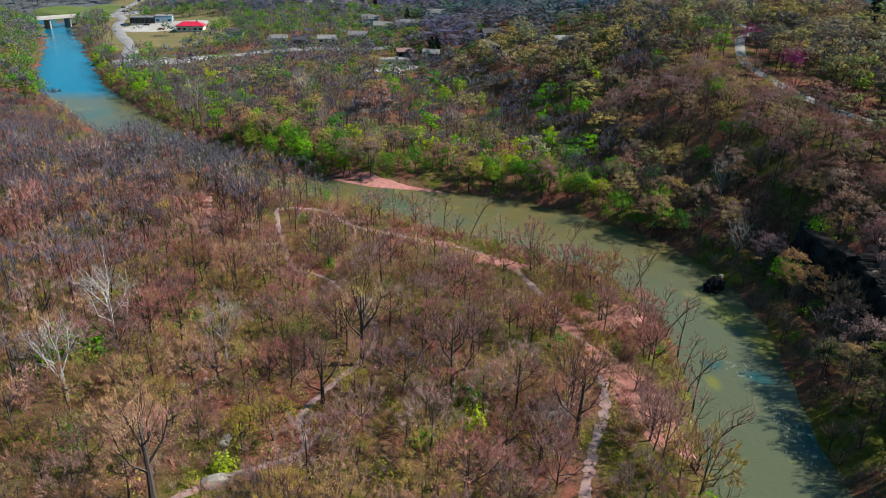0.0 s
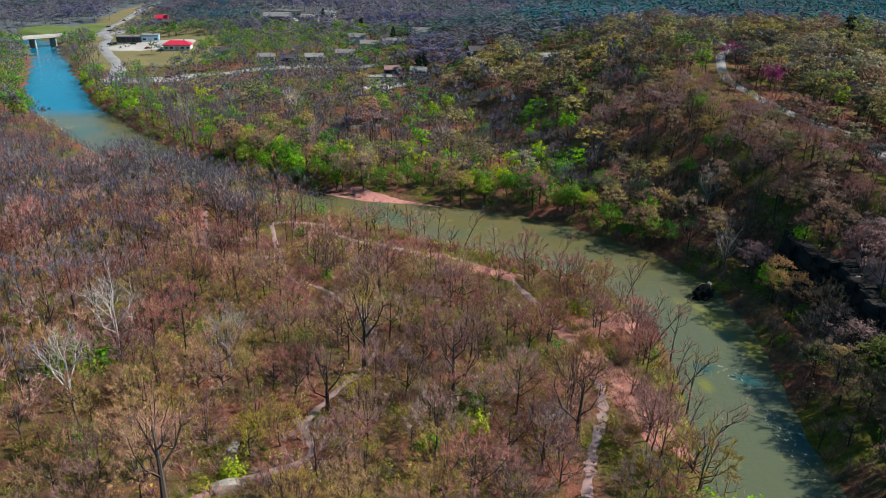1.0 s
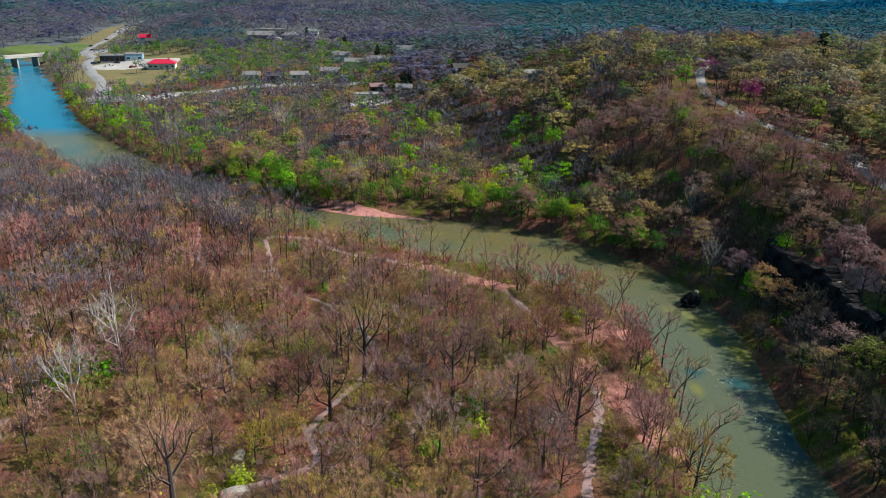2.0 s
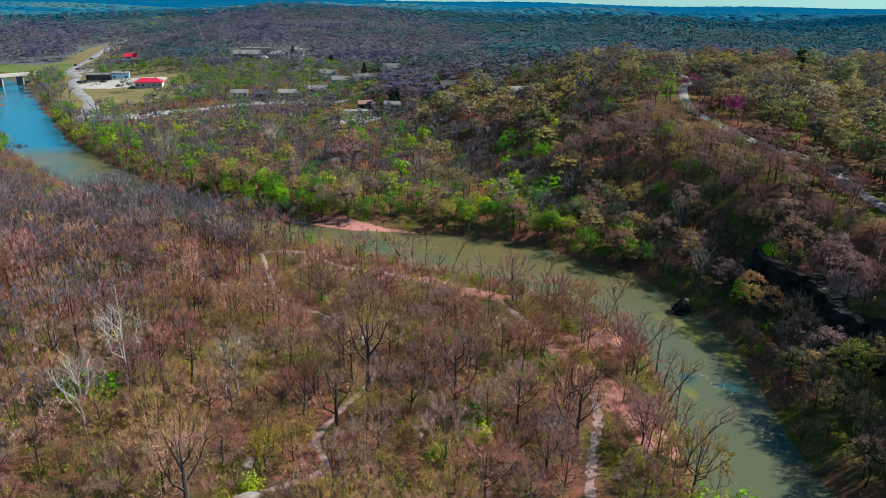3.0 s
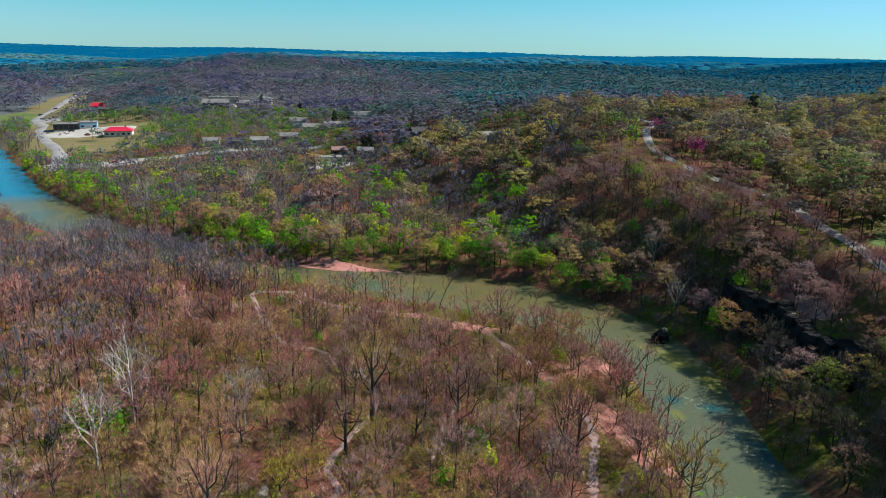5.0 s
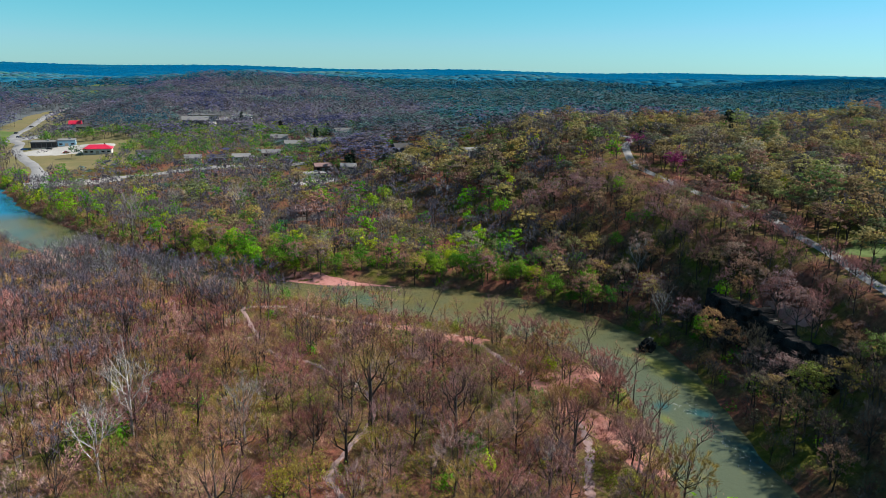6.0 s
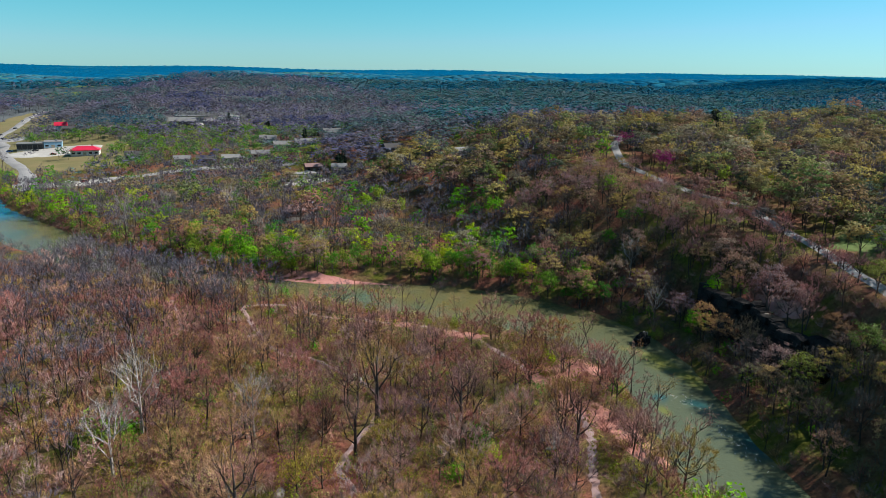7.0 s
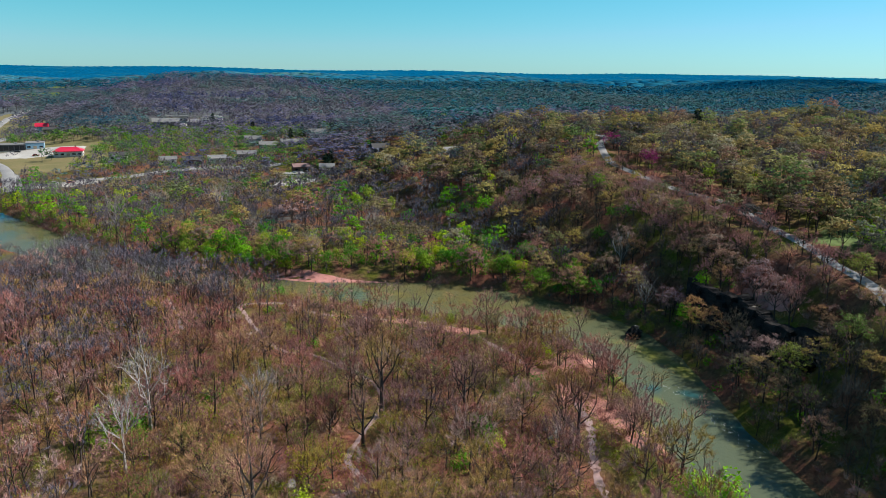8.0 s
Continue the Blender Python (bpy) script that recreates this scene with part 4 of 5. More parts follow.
green_near = [broad(60 + s, 9.5 + s % 4, 3.8, 0.06, 6, 50, 3, 0.05, 1.0, 26, 0.24, 1.05, 0.16, tier=0.7, face_up=0.3) for s in range(5)]
green_mid = [broad(70 + s, 10.5, 3.8, 0.08, 5, 26, 0, buds=14, bs=0.4, puff=1.2, girth=0.14, tier=0.5, face_up=0.5, lite=True, shell=0.8) for s in range(4)]
far_proto = [(None, None, broad(180 + k, 10.0, 5.4, 0.2, 2, 9, 0, buds=3, bs=1.5, puff=2.0, girth=0.05, tier=0.3, face_up=3.0, top=0.8, lite=True, shell=0.7)[2]) for k in range(8)]
caps = [[(None, None, None, dome(90 + k, 6.5, 17.0, 0.1, 2, 5, 0.1)) for k in range(6)], [(None, None, None, dome(290 + k, 6.0, 40.0, 0.0, 1, 6, 0.1)) for k in range(5)]]
pines = [conifer(95, 12.0, 3.6, 12, 30, 1.0), conifer(96, 14.0, 3.2, 13, 28, 0.9)]


def plant(things, n, used, m):
    """The first of a kind stands at m; the others are copies of it."""
    if not used[n]:
        things[n].matrix_basis = m
    else:
        copy_thing(things[n], m).matrix_basis = m
    used[n] += 1


def stand(x, y, z, turn, size, tall=1.0):
    return pose(x, y, z - 0.05, 0, 0, math.degrees(turn)) @ Matrix.Diagonal((size, size, size * tall, 1))


def view_scale(x, d):
    """Shrinks trees on the upper reach's bank so the camera sees the river."""
    return 0.38 + 0.62 * float(smooth((d - 4) / 42)) if x < -112 else 1.0


OBJ = {k: mats[k, "object"] for k in ("bark", "twig", "hill", "green", "shrub", "white", "pine", "redbud", "bloom", "plum", "bankside", "bank", "olive")}
# bare woods within the bend: the stretch beside the trails as single trees, the rest as woodland
X, Y, Z, D, S, r = scatter(7, -200, 50, 50, 300, 5.6)
singles = [tree_thing("bare_tree", p, (OBJ["bark"], OBJ["twig"], None), "bare grey-brown tree with fine reddish twigs", "tree", "bare trees within the bend") for p in bare_proto]
buds = [tree_thing("budding_tree", p, (OBJ["bark"], OBJ["twig"], OBJ["shrub"]), "small tree with thin yellow-green spring buds", "tree", "budding trees within the bend") for p in bud_proto]
pinks = [tree_thing("pink_tree", p, (OBJ["bark"], OBJ["plum"], None), "bare tree with dense pinkish red twigs over clay", "tree", "pink-twigged trees by the river") for p in bare_proto[:3]]
used, used_b, used_p, count = [0] * 8, [0] * 3, [0] * 3, 0
woods = Stuff("bare_woodland", "leafless reddish grey woodland on the flood plain", "woodland", [mats["bark", "attr"], mats["twig", "attr"], mats["twig", "attr"]])
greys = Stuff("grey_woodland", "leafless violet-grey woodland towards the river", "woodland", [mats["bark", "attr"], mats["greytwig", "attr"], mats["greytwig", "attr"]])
for x, y, z, d, s in zip(X, Y, Z, D, S):
    if s > 0 or d < 1.0 or not in_view(x, y):
        continue
    n, size, turn, tilt = r.randint(8), 0.7 + 0.5 * r.rand(), r.rand() * 6.283, r.rand()
    near_by = -62 < x < 45 and y < 146
    if 25 < x < 45 and 80 < y < 128 and tilt < 0.75:
        plant(pinks, n % 3, used_p, stand(x, y, z, turn, size * 0.8))
    elif near_by and tilt < 0.24:
        plant(buds, n % 3, used_b, stand(x, y, z, turn, size * 0.85))
    elif near_by and count < 300:
        plant(singles, n, used, stand(x, y, z, turn, size))
        count += 1
    else:
        if d < 25 and x > -38 and r.rand() < 0.25:
            continue
        (greys if r.rand() < max(0.8 * smooth((y - 140) / 70), 0.4 * smooth((-45 - x) / 20)) else woods).add(bare_mid[n % 6], x, y, z, size * (0.8 if d < 25 and x > -38 else 1.15) * view_scale(x, d), turn, tilt)
X, Y, Z, D, S, r = scatter(17, -210, -38, 150, 300, 6.2)
for x, y, z, d, s in zip(X, Y, Z, D, S):
    if s < 0 and d > 1.0 and in_view(x, y):
        (greys if r.rand() < smooth((y - 140) / 70) else woods).add(bare_mid[r.randint(6)], x, y, z, (0.9 + 0.45 * r.rand()) * view_scale(x, d), r.rand() * 6.283, r.rand())
X, Y, Z, D, S, r = scatter(31, -110, 48, 50, 200, 3.3)
young = [sapling(300 + k, 2.6 + 0.6 * (k % 4), 1.3 + 0.2 * (k % 3)) for k in range(6)]
for x, y, z, d, s in zip(X, Y, Z, D, S):
    if s < 0 and d > 0.8 and in_view(x, y):
        woods.add(young[r.randint(6)], x, y, z, 0.7 + 0.6 * r.rand(), r.rand() * 6.283, r.rand())
woods.build()
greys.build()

shrubs = Stuff("understory_shrubs", "low budding yellow-green shrubs and saplings under bare trees", "shrubs", [mats["bark", "attr"], mats["twig", "attr"], mats["shrub", "attr"]])
bushes = [bush(s, 1.3 + 0.6 * (s % 3), 1.1 + 0.4 * (s % 2), 12, 64, 0.18) for s in range(6)]
bushes += [bush(10 + s, 2.6 + 0.5 * s, 1.2, 60, 14, 0.13, 0.05) for s in range(3)]
X, Y, Z, D, S, r = scatter(8, -105, 50, 52, 200, 2.35)
for x, y, z, d, s in zip(X, Y, Z, D, S):
    if s > 0 or d < 1 or not in_view(x, y) or r.rand() > 0.68 + 0.3 * waves(x, y, 25, 11):
        continue
    shrubs.add(bushes[r.randint(9)], x, y, z, 0.6 + 0.9 * r.rand(), r.rand() * 6.28, r.rand())
# taller yellow-green thickets between the two trails
tall_bush = [bush(40 + k, 2.6 + 0.4 * k, 1.6 + 0.2 * k, 14, 120, 0.16) for k in range(4)]
X, Y, Z, D, S, r = scatter(33, -30, 30, 58, 128, 4.4)
for x, y, z in zip(X, Y, Z):
    if r.rand() < 0.34 + 0.34 * waves(x, y, 30, 13) + 0.25 * math.exp(-((x - 3) / 12) ** 2 - ((y - 78) / 16) ** 2):
        shrubs.add(tall_bush[r.randint(4)], x, y, z, 0.7 + 0.5 * r.rand(), r.rand() * 6.28, 0.55 * r.rand())
shrubs.build()

def grove(x, y, r):
    """Trees of one kind grow in groves, so neighbours share much of their colour."""
    return float(np.clip(0.42 + 0.34 * waves(x, y, 150, 21) + 0.36 * (r.rand() - 0.5), 0, 1))


# far bank and hills
slope = Stuff("hillside_woodland", "budding brown and olive hillside woods across the river", "woodland", [mats["bark", "attr"], mats["twig", "attr"], mats["hill", "attr"]])
leafy = Stuff("riverside_greenwood", "fresh green trees in young leaf along the far bank", "woodland", [mats["bark", "attr"], mats["twig", "attr"], mats["green", "attr"]])
back = Stuff("back_woodland", "budding woods on the hills behind, violet and olive with painted haze", "woodland", [mats["bark", "attr"], mats["twig", "attr"], mats["back", "attr"]])
town = Stuff("town_trees", "olive and teal green trees in leaf round the houses", "woodland", [mats["bark", "attr"], mats["twig", "attr"], mats["town", "attr"]])
distant = Stuff("distant_woods", "wooded hills on the horizon, coloured blue-green for haze", "woodland", [mats["far", "attr"]] * 3 + [mats["far", "core"]])
plain = Stuff("valley_woodland", "grey-brown leafless woods on the valley floor", "woodland", [mats["bark", "attr"], mats["greytwig", "attr"], mats["greytwig", "attr"]])
slope_proto = [twiggy_tree(200 + s, 10 + s % 3, 4.2, 0.22, 6, 46, 14, 0.055, 1.0, 6, 0.1, 0.9, 0.17) for s in range(4)]
slope_things = [tree_thing("slope_tree", p, (OBJ["bark"], OBJ["plum"], None), "leafless purplish brown tree on the steep bank", "tree", "bare trees on the steep bank") for p in slope_proto]
used_s = [0] * 4
bank_things = [tree_thing("bank_tree", p, (OBJ["bark"], OBJ["bank"], None), "leafless grey-brown tree darkened for the shaded bank", "tree", "bare trees on the river bank") for p in slope_proto]
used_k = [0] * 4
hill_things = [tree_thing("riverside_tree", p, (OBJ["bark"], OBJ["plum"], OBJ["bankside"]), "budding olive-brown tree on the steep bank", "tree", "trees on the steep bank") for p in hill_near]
green_things = [tree_thing("green_tree", p, (OBJ["bark"], OBJ["twig"], OBJ["green"]), "bright green tree in young leaf beside the river", "tree", "green trees on the far bank") for p in green_near]
used_h, used_g = [0] * 6, [0] * 5
X, Y, Z, D, S, r = scatter(19, 56, 112, 55, 256, 4.8)
for x, y, z, d, s in zip(X, Y, Z, D, S):
    edge = float(bluff_edge(y))
    if s < 0 or d < 0.3 or (y > 190 and d < 13) or not in_view(x, y) or (abs(x - 90) < 2.5 and abs(y - 124) < 4) or (100 < y < 164 and edge - 5 < x < edge + 1.0):
        continue
    n, size, turn = r.randint(30), 0.7 + 0.4 * r.rand(), r.rand() * 6.283
    below_road = not line_clear(np.array([x]), np.array([y]), [[(a - 7, c - 14) for a, c in ROADS[0][1][2:12]]], [11.0])[0]
    if below_road:
        # barer, smaller trees below the road, sized so the camera sees it
        if n % 3:
            plant(slope_things, n % 4, used_s, stand(x, y, z, turn, size * 0.8))
        else:
            plant(hill_things, n % 6, used_h, stand(x, y, z, turn, size * 0.6))
    elif y > 128 and r.rand() < 0.07:
        plant(green_things, n % 5, used_g, stand(x, y, z, turn, size * 0.8))
    # shade-darkened trees on the lower slope and under the bluff
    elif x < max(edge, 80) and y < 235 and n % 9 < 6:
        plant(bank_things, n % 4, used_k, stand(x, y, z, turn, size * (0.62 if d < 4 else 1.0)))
    elif n % 9 < 4:
        plant(slope_things, n % 4, used_s, stand(x, y, z, turn, size * (0.62 if d < 4 else 1.0)))
    else:
        plant(hill_things, n % 6, used_h, stand(x, y, z, turn, size * (0.62 if d < 4 else 1.0)))
X, Y, Z, D, S, r = scatter(20, -75, 62, 170, 262, 4.5)
for x, y, z, d, s in zip(X, Y, Z, D, S):
    if s < 0 or d < 0.5 or d > 13 or (-42 < x < 3 and y < 214):
        continue
    n, size, turn = r.randint(30), 0.65 + 0.45 * r.rand(), r.rand() * 6.283
    if n < 17:
        plant(green_things, n % 5, used_g, stand(x, y, z, turn, size))
    elif n < 24:
        plant(hill_things, n % 6, used_h, stand(x, y, z, turn, size))
    else:
        plant(slope_things, n % 4, used_s, stand(x, y, z, turn, size))
X, Y, Z, D, S, r = scatter(26, -75, 62, 180, 290, 5.4)
for x, y, z, d, s in zip(X, Y, Z, D, S):
    if s < 0 or d < 9 or d > 38 or (-42 < x < 3 and y < 216):
        continue
    size, turn, tint, k = 0.75 + 0.4 * r.rand(), r.rand() * 6.283, r.rand(), r.rand()
    if k < (0.15 if x > 20 else 0.35):
        slope.add(hill_mid[r.randint(9)], x, y, z, size * 0.85, turn, tint)
    elif k < 0.6:
        leafy.add(green_mid[r.randint(4)], x, y, z, size * 0.85, turn, tint)
    else:
        plain.add(bare_mid[r.randint(6)], x, y, z, size * 1.1, turn, tint)
X, Y, Z, D, S, r = scatter(23, -330, -75, 200, 600, 5.6)
for x, y, z, d, s in zip(X, Y, Z, D, S):
    if s < 0 or d < 0.5 or d > 30:
        continue
    size, turn, tint = 0.75 + 0.4 * r.rand(), r.rand() * 6.283, r.rand()
    if r.rand() < 0.35:
        leafy.add(green_mid[r.randint(4)], x, y, z, size * 0.85, turn, tint)
    else:
        plain.add(bare_mid[r.randint(6)], x, y, z, size * 1.1, turn, tint)
brush = Stuff("bank_brush", "dark twiggy brush along the far river bank", "shrubs", [mats["bark", "attr"], mats["twig", "attr"], mats["hill", "attr"]])
twiggy = [bush(60 + s, 2.0 + 0.5 * s, 1.5, 40, 34, 0.2, 0.06) for s in range(4)]
X, Y, Z, D, S, r = scatter(24, -300, 100, 45, 500, 3.4)
for x, y, z, d, s in zip(X, Y, Z, D, S):
    bluffy = 100 < y < 156 and abs(x - float(bluff_edge(y)) + 1.5) < 3.0
    if (s < 0 and (y < 270 or x > -120)) or d < 0.2 or bluffy or not in_view(x, y) or (-42 < x < 3 and y < 213) or (d > (40 if x > 55 and y < 200 else 7)):
        continue
    if r.rand() < 0.9:
        brush.add(twiggy[r.randint(4)], x, y, z, (1.0 if x < -75 else 0.6) + 0.6 * r.rand(), r.rand() * 6.28, r.rand())
X, Y, Z, D, S, r = scatter(25, -80, 230, 185, 400, 6.0)
for x, y, z, d, s in zip(X, Y, Z, D, S):
    if s > 0 and d > 7 and in_view(x, y):
        brush.add(twiggy[r.randint(4)], x, y, z, 0.7 + 0.8 * r.rand(), r.rand() * 6.28, r.rand())
brush.build()
low = Stuff("bank_undergrowth", "green leafing undergrowth beneath the riverside trees", "shrubs", [mats["bark", "attr"], mats["twig", "attr"], mats["green", "attr"]])
leafy_bush = [bush(80 + s, 2.0 + 0.4 * s, 1.7, 8, 60, 0.34) for s in range(4)]
X, Y, Z, D, S, r = scatter(27, -280, 100, 55, 460, 3.0)
for x, y, z, d, s in zip(X, Y, Z, D, S):
    bluffy = 100 < y < 156 and abs(x - float(bluff_edge(y)) + 1.5) < 3.5
    if s < 0 or d < 0.6 or d > (24 if x > -85 else 12) or bluffy or not in_view(x, y) or (-42 < x < 3 and y < 214) or r.rand() > (0.12 if x > 52 and y < 185 else 0.62):
        continue
    low.add(leafy_bush[r.randint(4)], x, y, z, 0.6 + 0.6 * r.rand(), r.rand() * 6.28, r.rand())
low.build()
X, Y, Z, D, S, r = scatter(9, -430, 430, 40, 640, 6.1)
for x, y, z, d, s in zip(X, Y, Z, D, S):
    if (s < 0 and y < 300) or d < 1.0 or not in_view(x, y) or (-42 < x < 3 and y < 216):
        continue
    if (56 < x < 112 and y < 256) or (-75 < x < 62 and d < 38 and y < 290) or (x < -75 and s > 0 and d < 28):
        continue
    n, size, turn, tint = r.randint(42), 0.8 + 0.45 * r.rand(), r.rand() * 6.283, r.rand()
    size *= low_near(x, y)
    g = 0.85 if d < 15 and -60 < x < 55 and y > 170 else (0.45 if d < 16 and x < -60 else (0.12 + 0.2 * waves(x, y, 60, 12) if z < 14 and y > 170 else 0.07))
    if y > 330 and x < -180 and d < 60 and s < 0:
        g = 0.7
    if -205 < x < -110 and 375 < y < 428 and r.rand() < 0.5:
        continue
    if -260 < x < -20 and 420 < y < 600:
        g = 0.66
    elif -60 < x < 20 and 335 < y < 372:
        g = 0.4
    if r.rand() < g:
        if y < 330:
            leafy.add(green_mid[n % 4], x, y, z, size * 0.95, turn, tint)
        else:
            town.add(green_back[n % 5], x, y, z, size * 0.9, turn, tint)
    elif z < 12 and x < 60 and r.rand() < 0.86:
        plain.add((bare_mid if y < 300 else bare_back)[n % 6], x, y, z, size * 0.95, turn, tint)
    else:
        if y < 370:
            if r.rand() < 0.3:
                plain.add((bare_mid if y < 280 else bare_back)[n % 6], x, y, z, size * 1.2, turn, tint)
            else:
                slope.add(hill_mid[n % 9], x, y, z, size * (1.25 if n % 7 == 0 else 1.0), turn, tint)
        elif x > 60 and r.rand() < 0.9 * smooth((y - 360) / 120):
            # haze-tinted crowns past the ridge
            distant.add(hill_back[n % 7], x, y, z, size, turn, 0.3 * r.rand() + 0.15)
        elif r.rand() < 0.15:
            plain.add(bare_back[n % 6], x, y, z, size, turn, tint)
        else:
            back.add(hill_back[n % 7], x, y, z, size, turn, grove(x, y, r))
X, Y, Z, D, S, r = scatter(28, 108, 230, 110, 290, 8.0)
for x, y, z in zip(X, Y, Z):
    if in_view(x, y):
        slope.add(hill_mid[r.randint(9)], x, y, z, 0.7 + 0.35 * r.rand(), r.rand() * 6.283, r.rand())
X, Y, Z, D, S, r = scatter(10, -1000, 1300, 640, 1500, 9.2)
for x, y, z, d, s in zip(X, Y, Z, D, S):
    if d < 3 or not in_view(x, y, 0.0):
        continue
    gone = math.hypot(x, y)
    size, turn, bound = 1.05 + 0.4 * r.rand(), r.rand() * 6.283, 1170 - 660 * float(smooth((x + 60) / 260))
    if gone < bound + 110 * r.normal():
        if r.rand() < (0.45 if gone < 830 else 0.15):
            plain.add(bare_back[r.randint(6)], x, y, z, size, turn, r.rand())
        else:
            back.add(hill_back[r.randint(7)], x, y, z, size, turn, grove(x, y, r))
    else:
        # tint turns bluer with distance, so haze sits in the crown colour
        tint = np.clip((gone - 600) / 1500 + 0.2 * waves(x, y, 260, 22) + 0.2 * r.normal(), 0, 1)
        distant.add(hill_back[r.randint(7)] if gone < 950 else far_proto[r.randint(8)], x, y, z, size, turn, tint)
for st in (slope, leafy, plain, back, town):
    st.build()
for k, (y0, y1, step, size) in enumerate([(1500, 2600, 20, 1.1), (2600, 4600, 44, 1.2)]):
    X, Y, Z, D, S, r = scatter(11 + k, -3700, 4700, y0, y1, step)
    for x, y, z in zip(X, Y, Z):
        if in_view(x, y, 0.0) and r.rand() < 0.85:
            # farthest crowns take the bluest haze tints
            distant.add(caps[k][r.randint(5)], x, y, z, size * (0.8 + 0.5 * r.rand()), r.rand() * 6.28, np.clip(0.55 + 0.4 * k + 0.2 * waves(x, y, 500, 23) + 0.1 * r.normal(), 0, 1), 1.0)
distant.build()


# ---- bluff, boulder, rocks ----
def part(name, bm, material, parent=None, label="", shade=False):
    """Links a bmesh as one mesh object under a thing or a part."""
    me = bpy.data.meshes.new(name)
    bmesh.ops.recalc_face_normals(bm, faces=bm.faces)
    bm.to_mesh(me)
    bm.free()
    me.materials.append(material)
    if shade:
        me.shade_smooth()
    ob = new(name, me)
    ob.parent = parent
    if label:
        ob["label"] = label
    return ob


def block(bm, x0, y0, z0, x1, y1, z1, bevel=0.0):
    made = bmesh.ops.create_cube(bm, size=1.0, matrix=Matrix.LocRotScale(((x0 + x1) / 2, (y0 + y1) / 2, (z0 + z1) / 2), None, (x1 - x0, y1 - y0, z1 - z0)))
    if bevel:
        edges = list({e for v in made["verts"] for e in v.link_edges})
        bmesh.ops.bevel(bm, geom=edges, offset=bevel, segments=1, affect="EDGES")
    return bm


def one_block(*a, bevel=0.0):
    return block(bmesh.new(), *a, bevel=bevel)


def rock(seed, sx, sy, sz, rough=0.28, cuts=3):
    """A broken stone with flat facets."""
    bm = bmesh.new()
    bmesh.ops.create_icosphere(bm, subdivisions=cuts, radius=1.0)
    r = np.random.RandomState(seed)
    planes = [(unit(r.normal(size=3)), 0.62 + 0.3 * r.rand()) for _ in range(9)]
    for v in bm.verts:
        p = np.array(v.co)
        for nrm, off in planes:
            over = p @ nrm - off
            if over > 0:
                p = p - nrm * over * 0.9
        k = 1 + rough * 0.35 * noise.noise(Vector(p) * 2.5 + Vector((seed, 0, 0)))
        v.co = Vector((p[0] * sx * k, p[1] * sy * k, p[2] * sz * k))
    return bm


def slab(seed, sx, sy, sz):
    """A squared block of layered stone with chipped corners."""
    r = np.random.RandomState(seed)
    bm = one_block(-sx, -sy, -sz, sx, sy, sz, bevel=0.22 * min(sx, sy, sz))
    bmesh.ops.subdivide_edges(bm, edges=list(bm.edges), cuts=1, use_grid_fill=True)
    for v in bm.verts:
        v.co += Vector(r.normal(size=3)) * 0.09 + Vector((0.35 * noise.noise(v.co * 0.9 + Vector((seed, 0, 0))), 0, 0))
    return bm


def bluff():
    """Ledges of layered rock that jut out of the steep bank, each slab a part."""
    root = new("rock_bluff")
    r = np.random.RandomState(5)
    for row in range(6):
        y = 104.0 + 1.3 * (row % 2)
        while y < 151:
            w = 1.2 + 1.6 * r.rand()
            y += w
            e = float(bluff_edge(y)) - 0.9 + 0.28 * row + 0.8 * r.rand()
            z = 3.2 + row * 1.8 + 0.6 * math.sin(y * 0.2)
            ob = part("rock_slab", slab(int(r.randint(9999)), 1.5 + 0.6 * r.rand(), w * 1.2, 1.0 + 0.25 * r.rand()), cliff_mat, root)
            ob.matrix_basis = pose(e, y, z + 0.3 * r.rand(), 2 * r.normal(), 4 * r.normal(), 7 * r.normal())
            y += w
    return tagged(root, "layered limestone bluff above the river, coloured near-black for shade", "cliff")


bluff()
boulder = new("boulder")
part("rock", rock(3, 2.7, 1.9, 2.2, 1.3, 4), rock_mat, boulder).matrix_basis = pose(0, 0, 0.3)
part("rock", rock(4, 1.4, 1.1, 1.2, 1.2, 3), rock_mat, boulder).matrix_basis = pose(1.6, 0.9, 0.2, 0, 10, 30)
part("driftwood", rock(8, 1.2, 0.12, 0.1, 0.3, 2), mats["white", "object"], boulder, "pale bleached driftwood").matrix_basis = pose(1.8, 0.2, 1.75, 0, -35, 30)
boulder.matrix_basis = pose(61.6, 143.0, 0, 0, 0, 20) @ Matrix.Diagonal((1.15, 1.15, 1.2, 1))
tagged(boulder, "large dark boulder standing in the river", "boulder")
r = np.random.RandomState(21)
for n, (x, y, size) in enumerate([(18.1, 90.7, 1.2), (21.4, 94.5, 0.9), (20, 92.5, 1.4), (17, 93, 0.7), (-31.6, 83.4, 1.1), (-30, 74.1, 1.6), (-16.3, 125.1, 1.2), (-15, 127, 0.8), (-7.4, 112.5, 1.0),
                                  (2.1, 106.2, 0.7), (-42.6, 95.8, 1.1), (-17.5, 123, 0.7), (66, 150, 0.8), (85.5, 131, 1.0), (86.5, 127, 0.8)]):
    ob = part("rock", rock(30 + n, 1.5, 1.0, 0.7, 0.3, 2), pale_rock)
    ob.matrix_basis = pose(x, y, max(h1(x, y), 0) + 0.15, 0, 0, r.rand() * 360) @ Matrix.Diagonal((size, size, size, 1))
    tagged(ob, "pale weathered limestone boulder on leaf litter", "rock", "pale rocks")
red = patch("clay_patch", 90.3, 126, 2.8, 7.5, 0.1, sand_mat, 0.2, 0.4, 77)
tagged(red, "red clay soil bared at the top of the bluff", "bare ground", kind="structure")

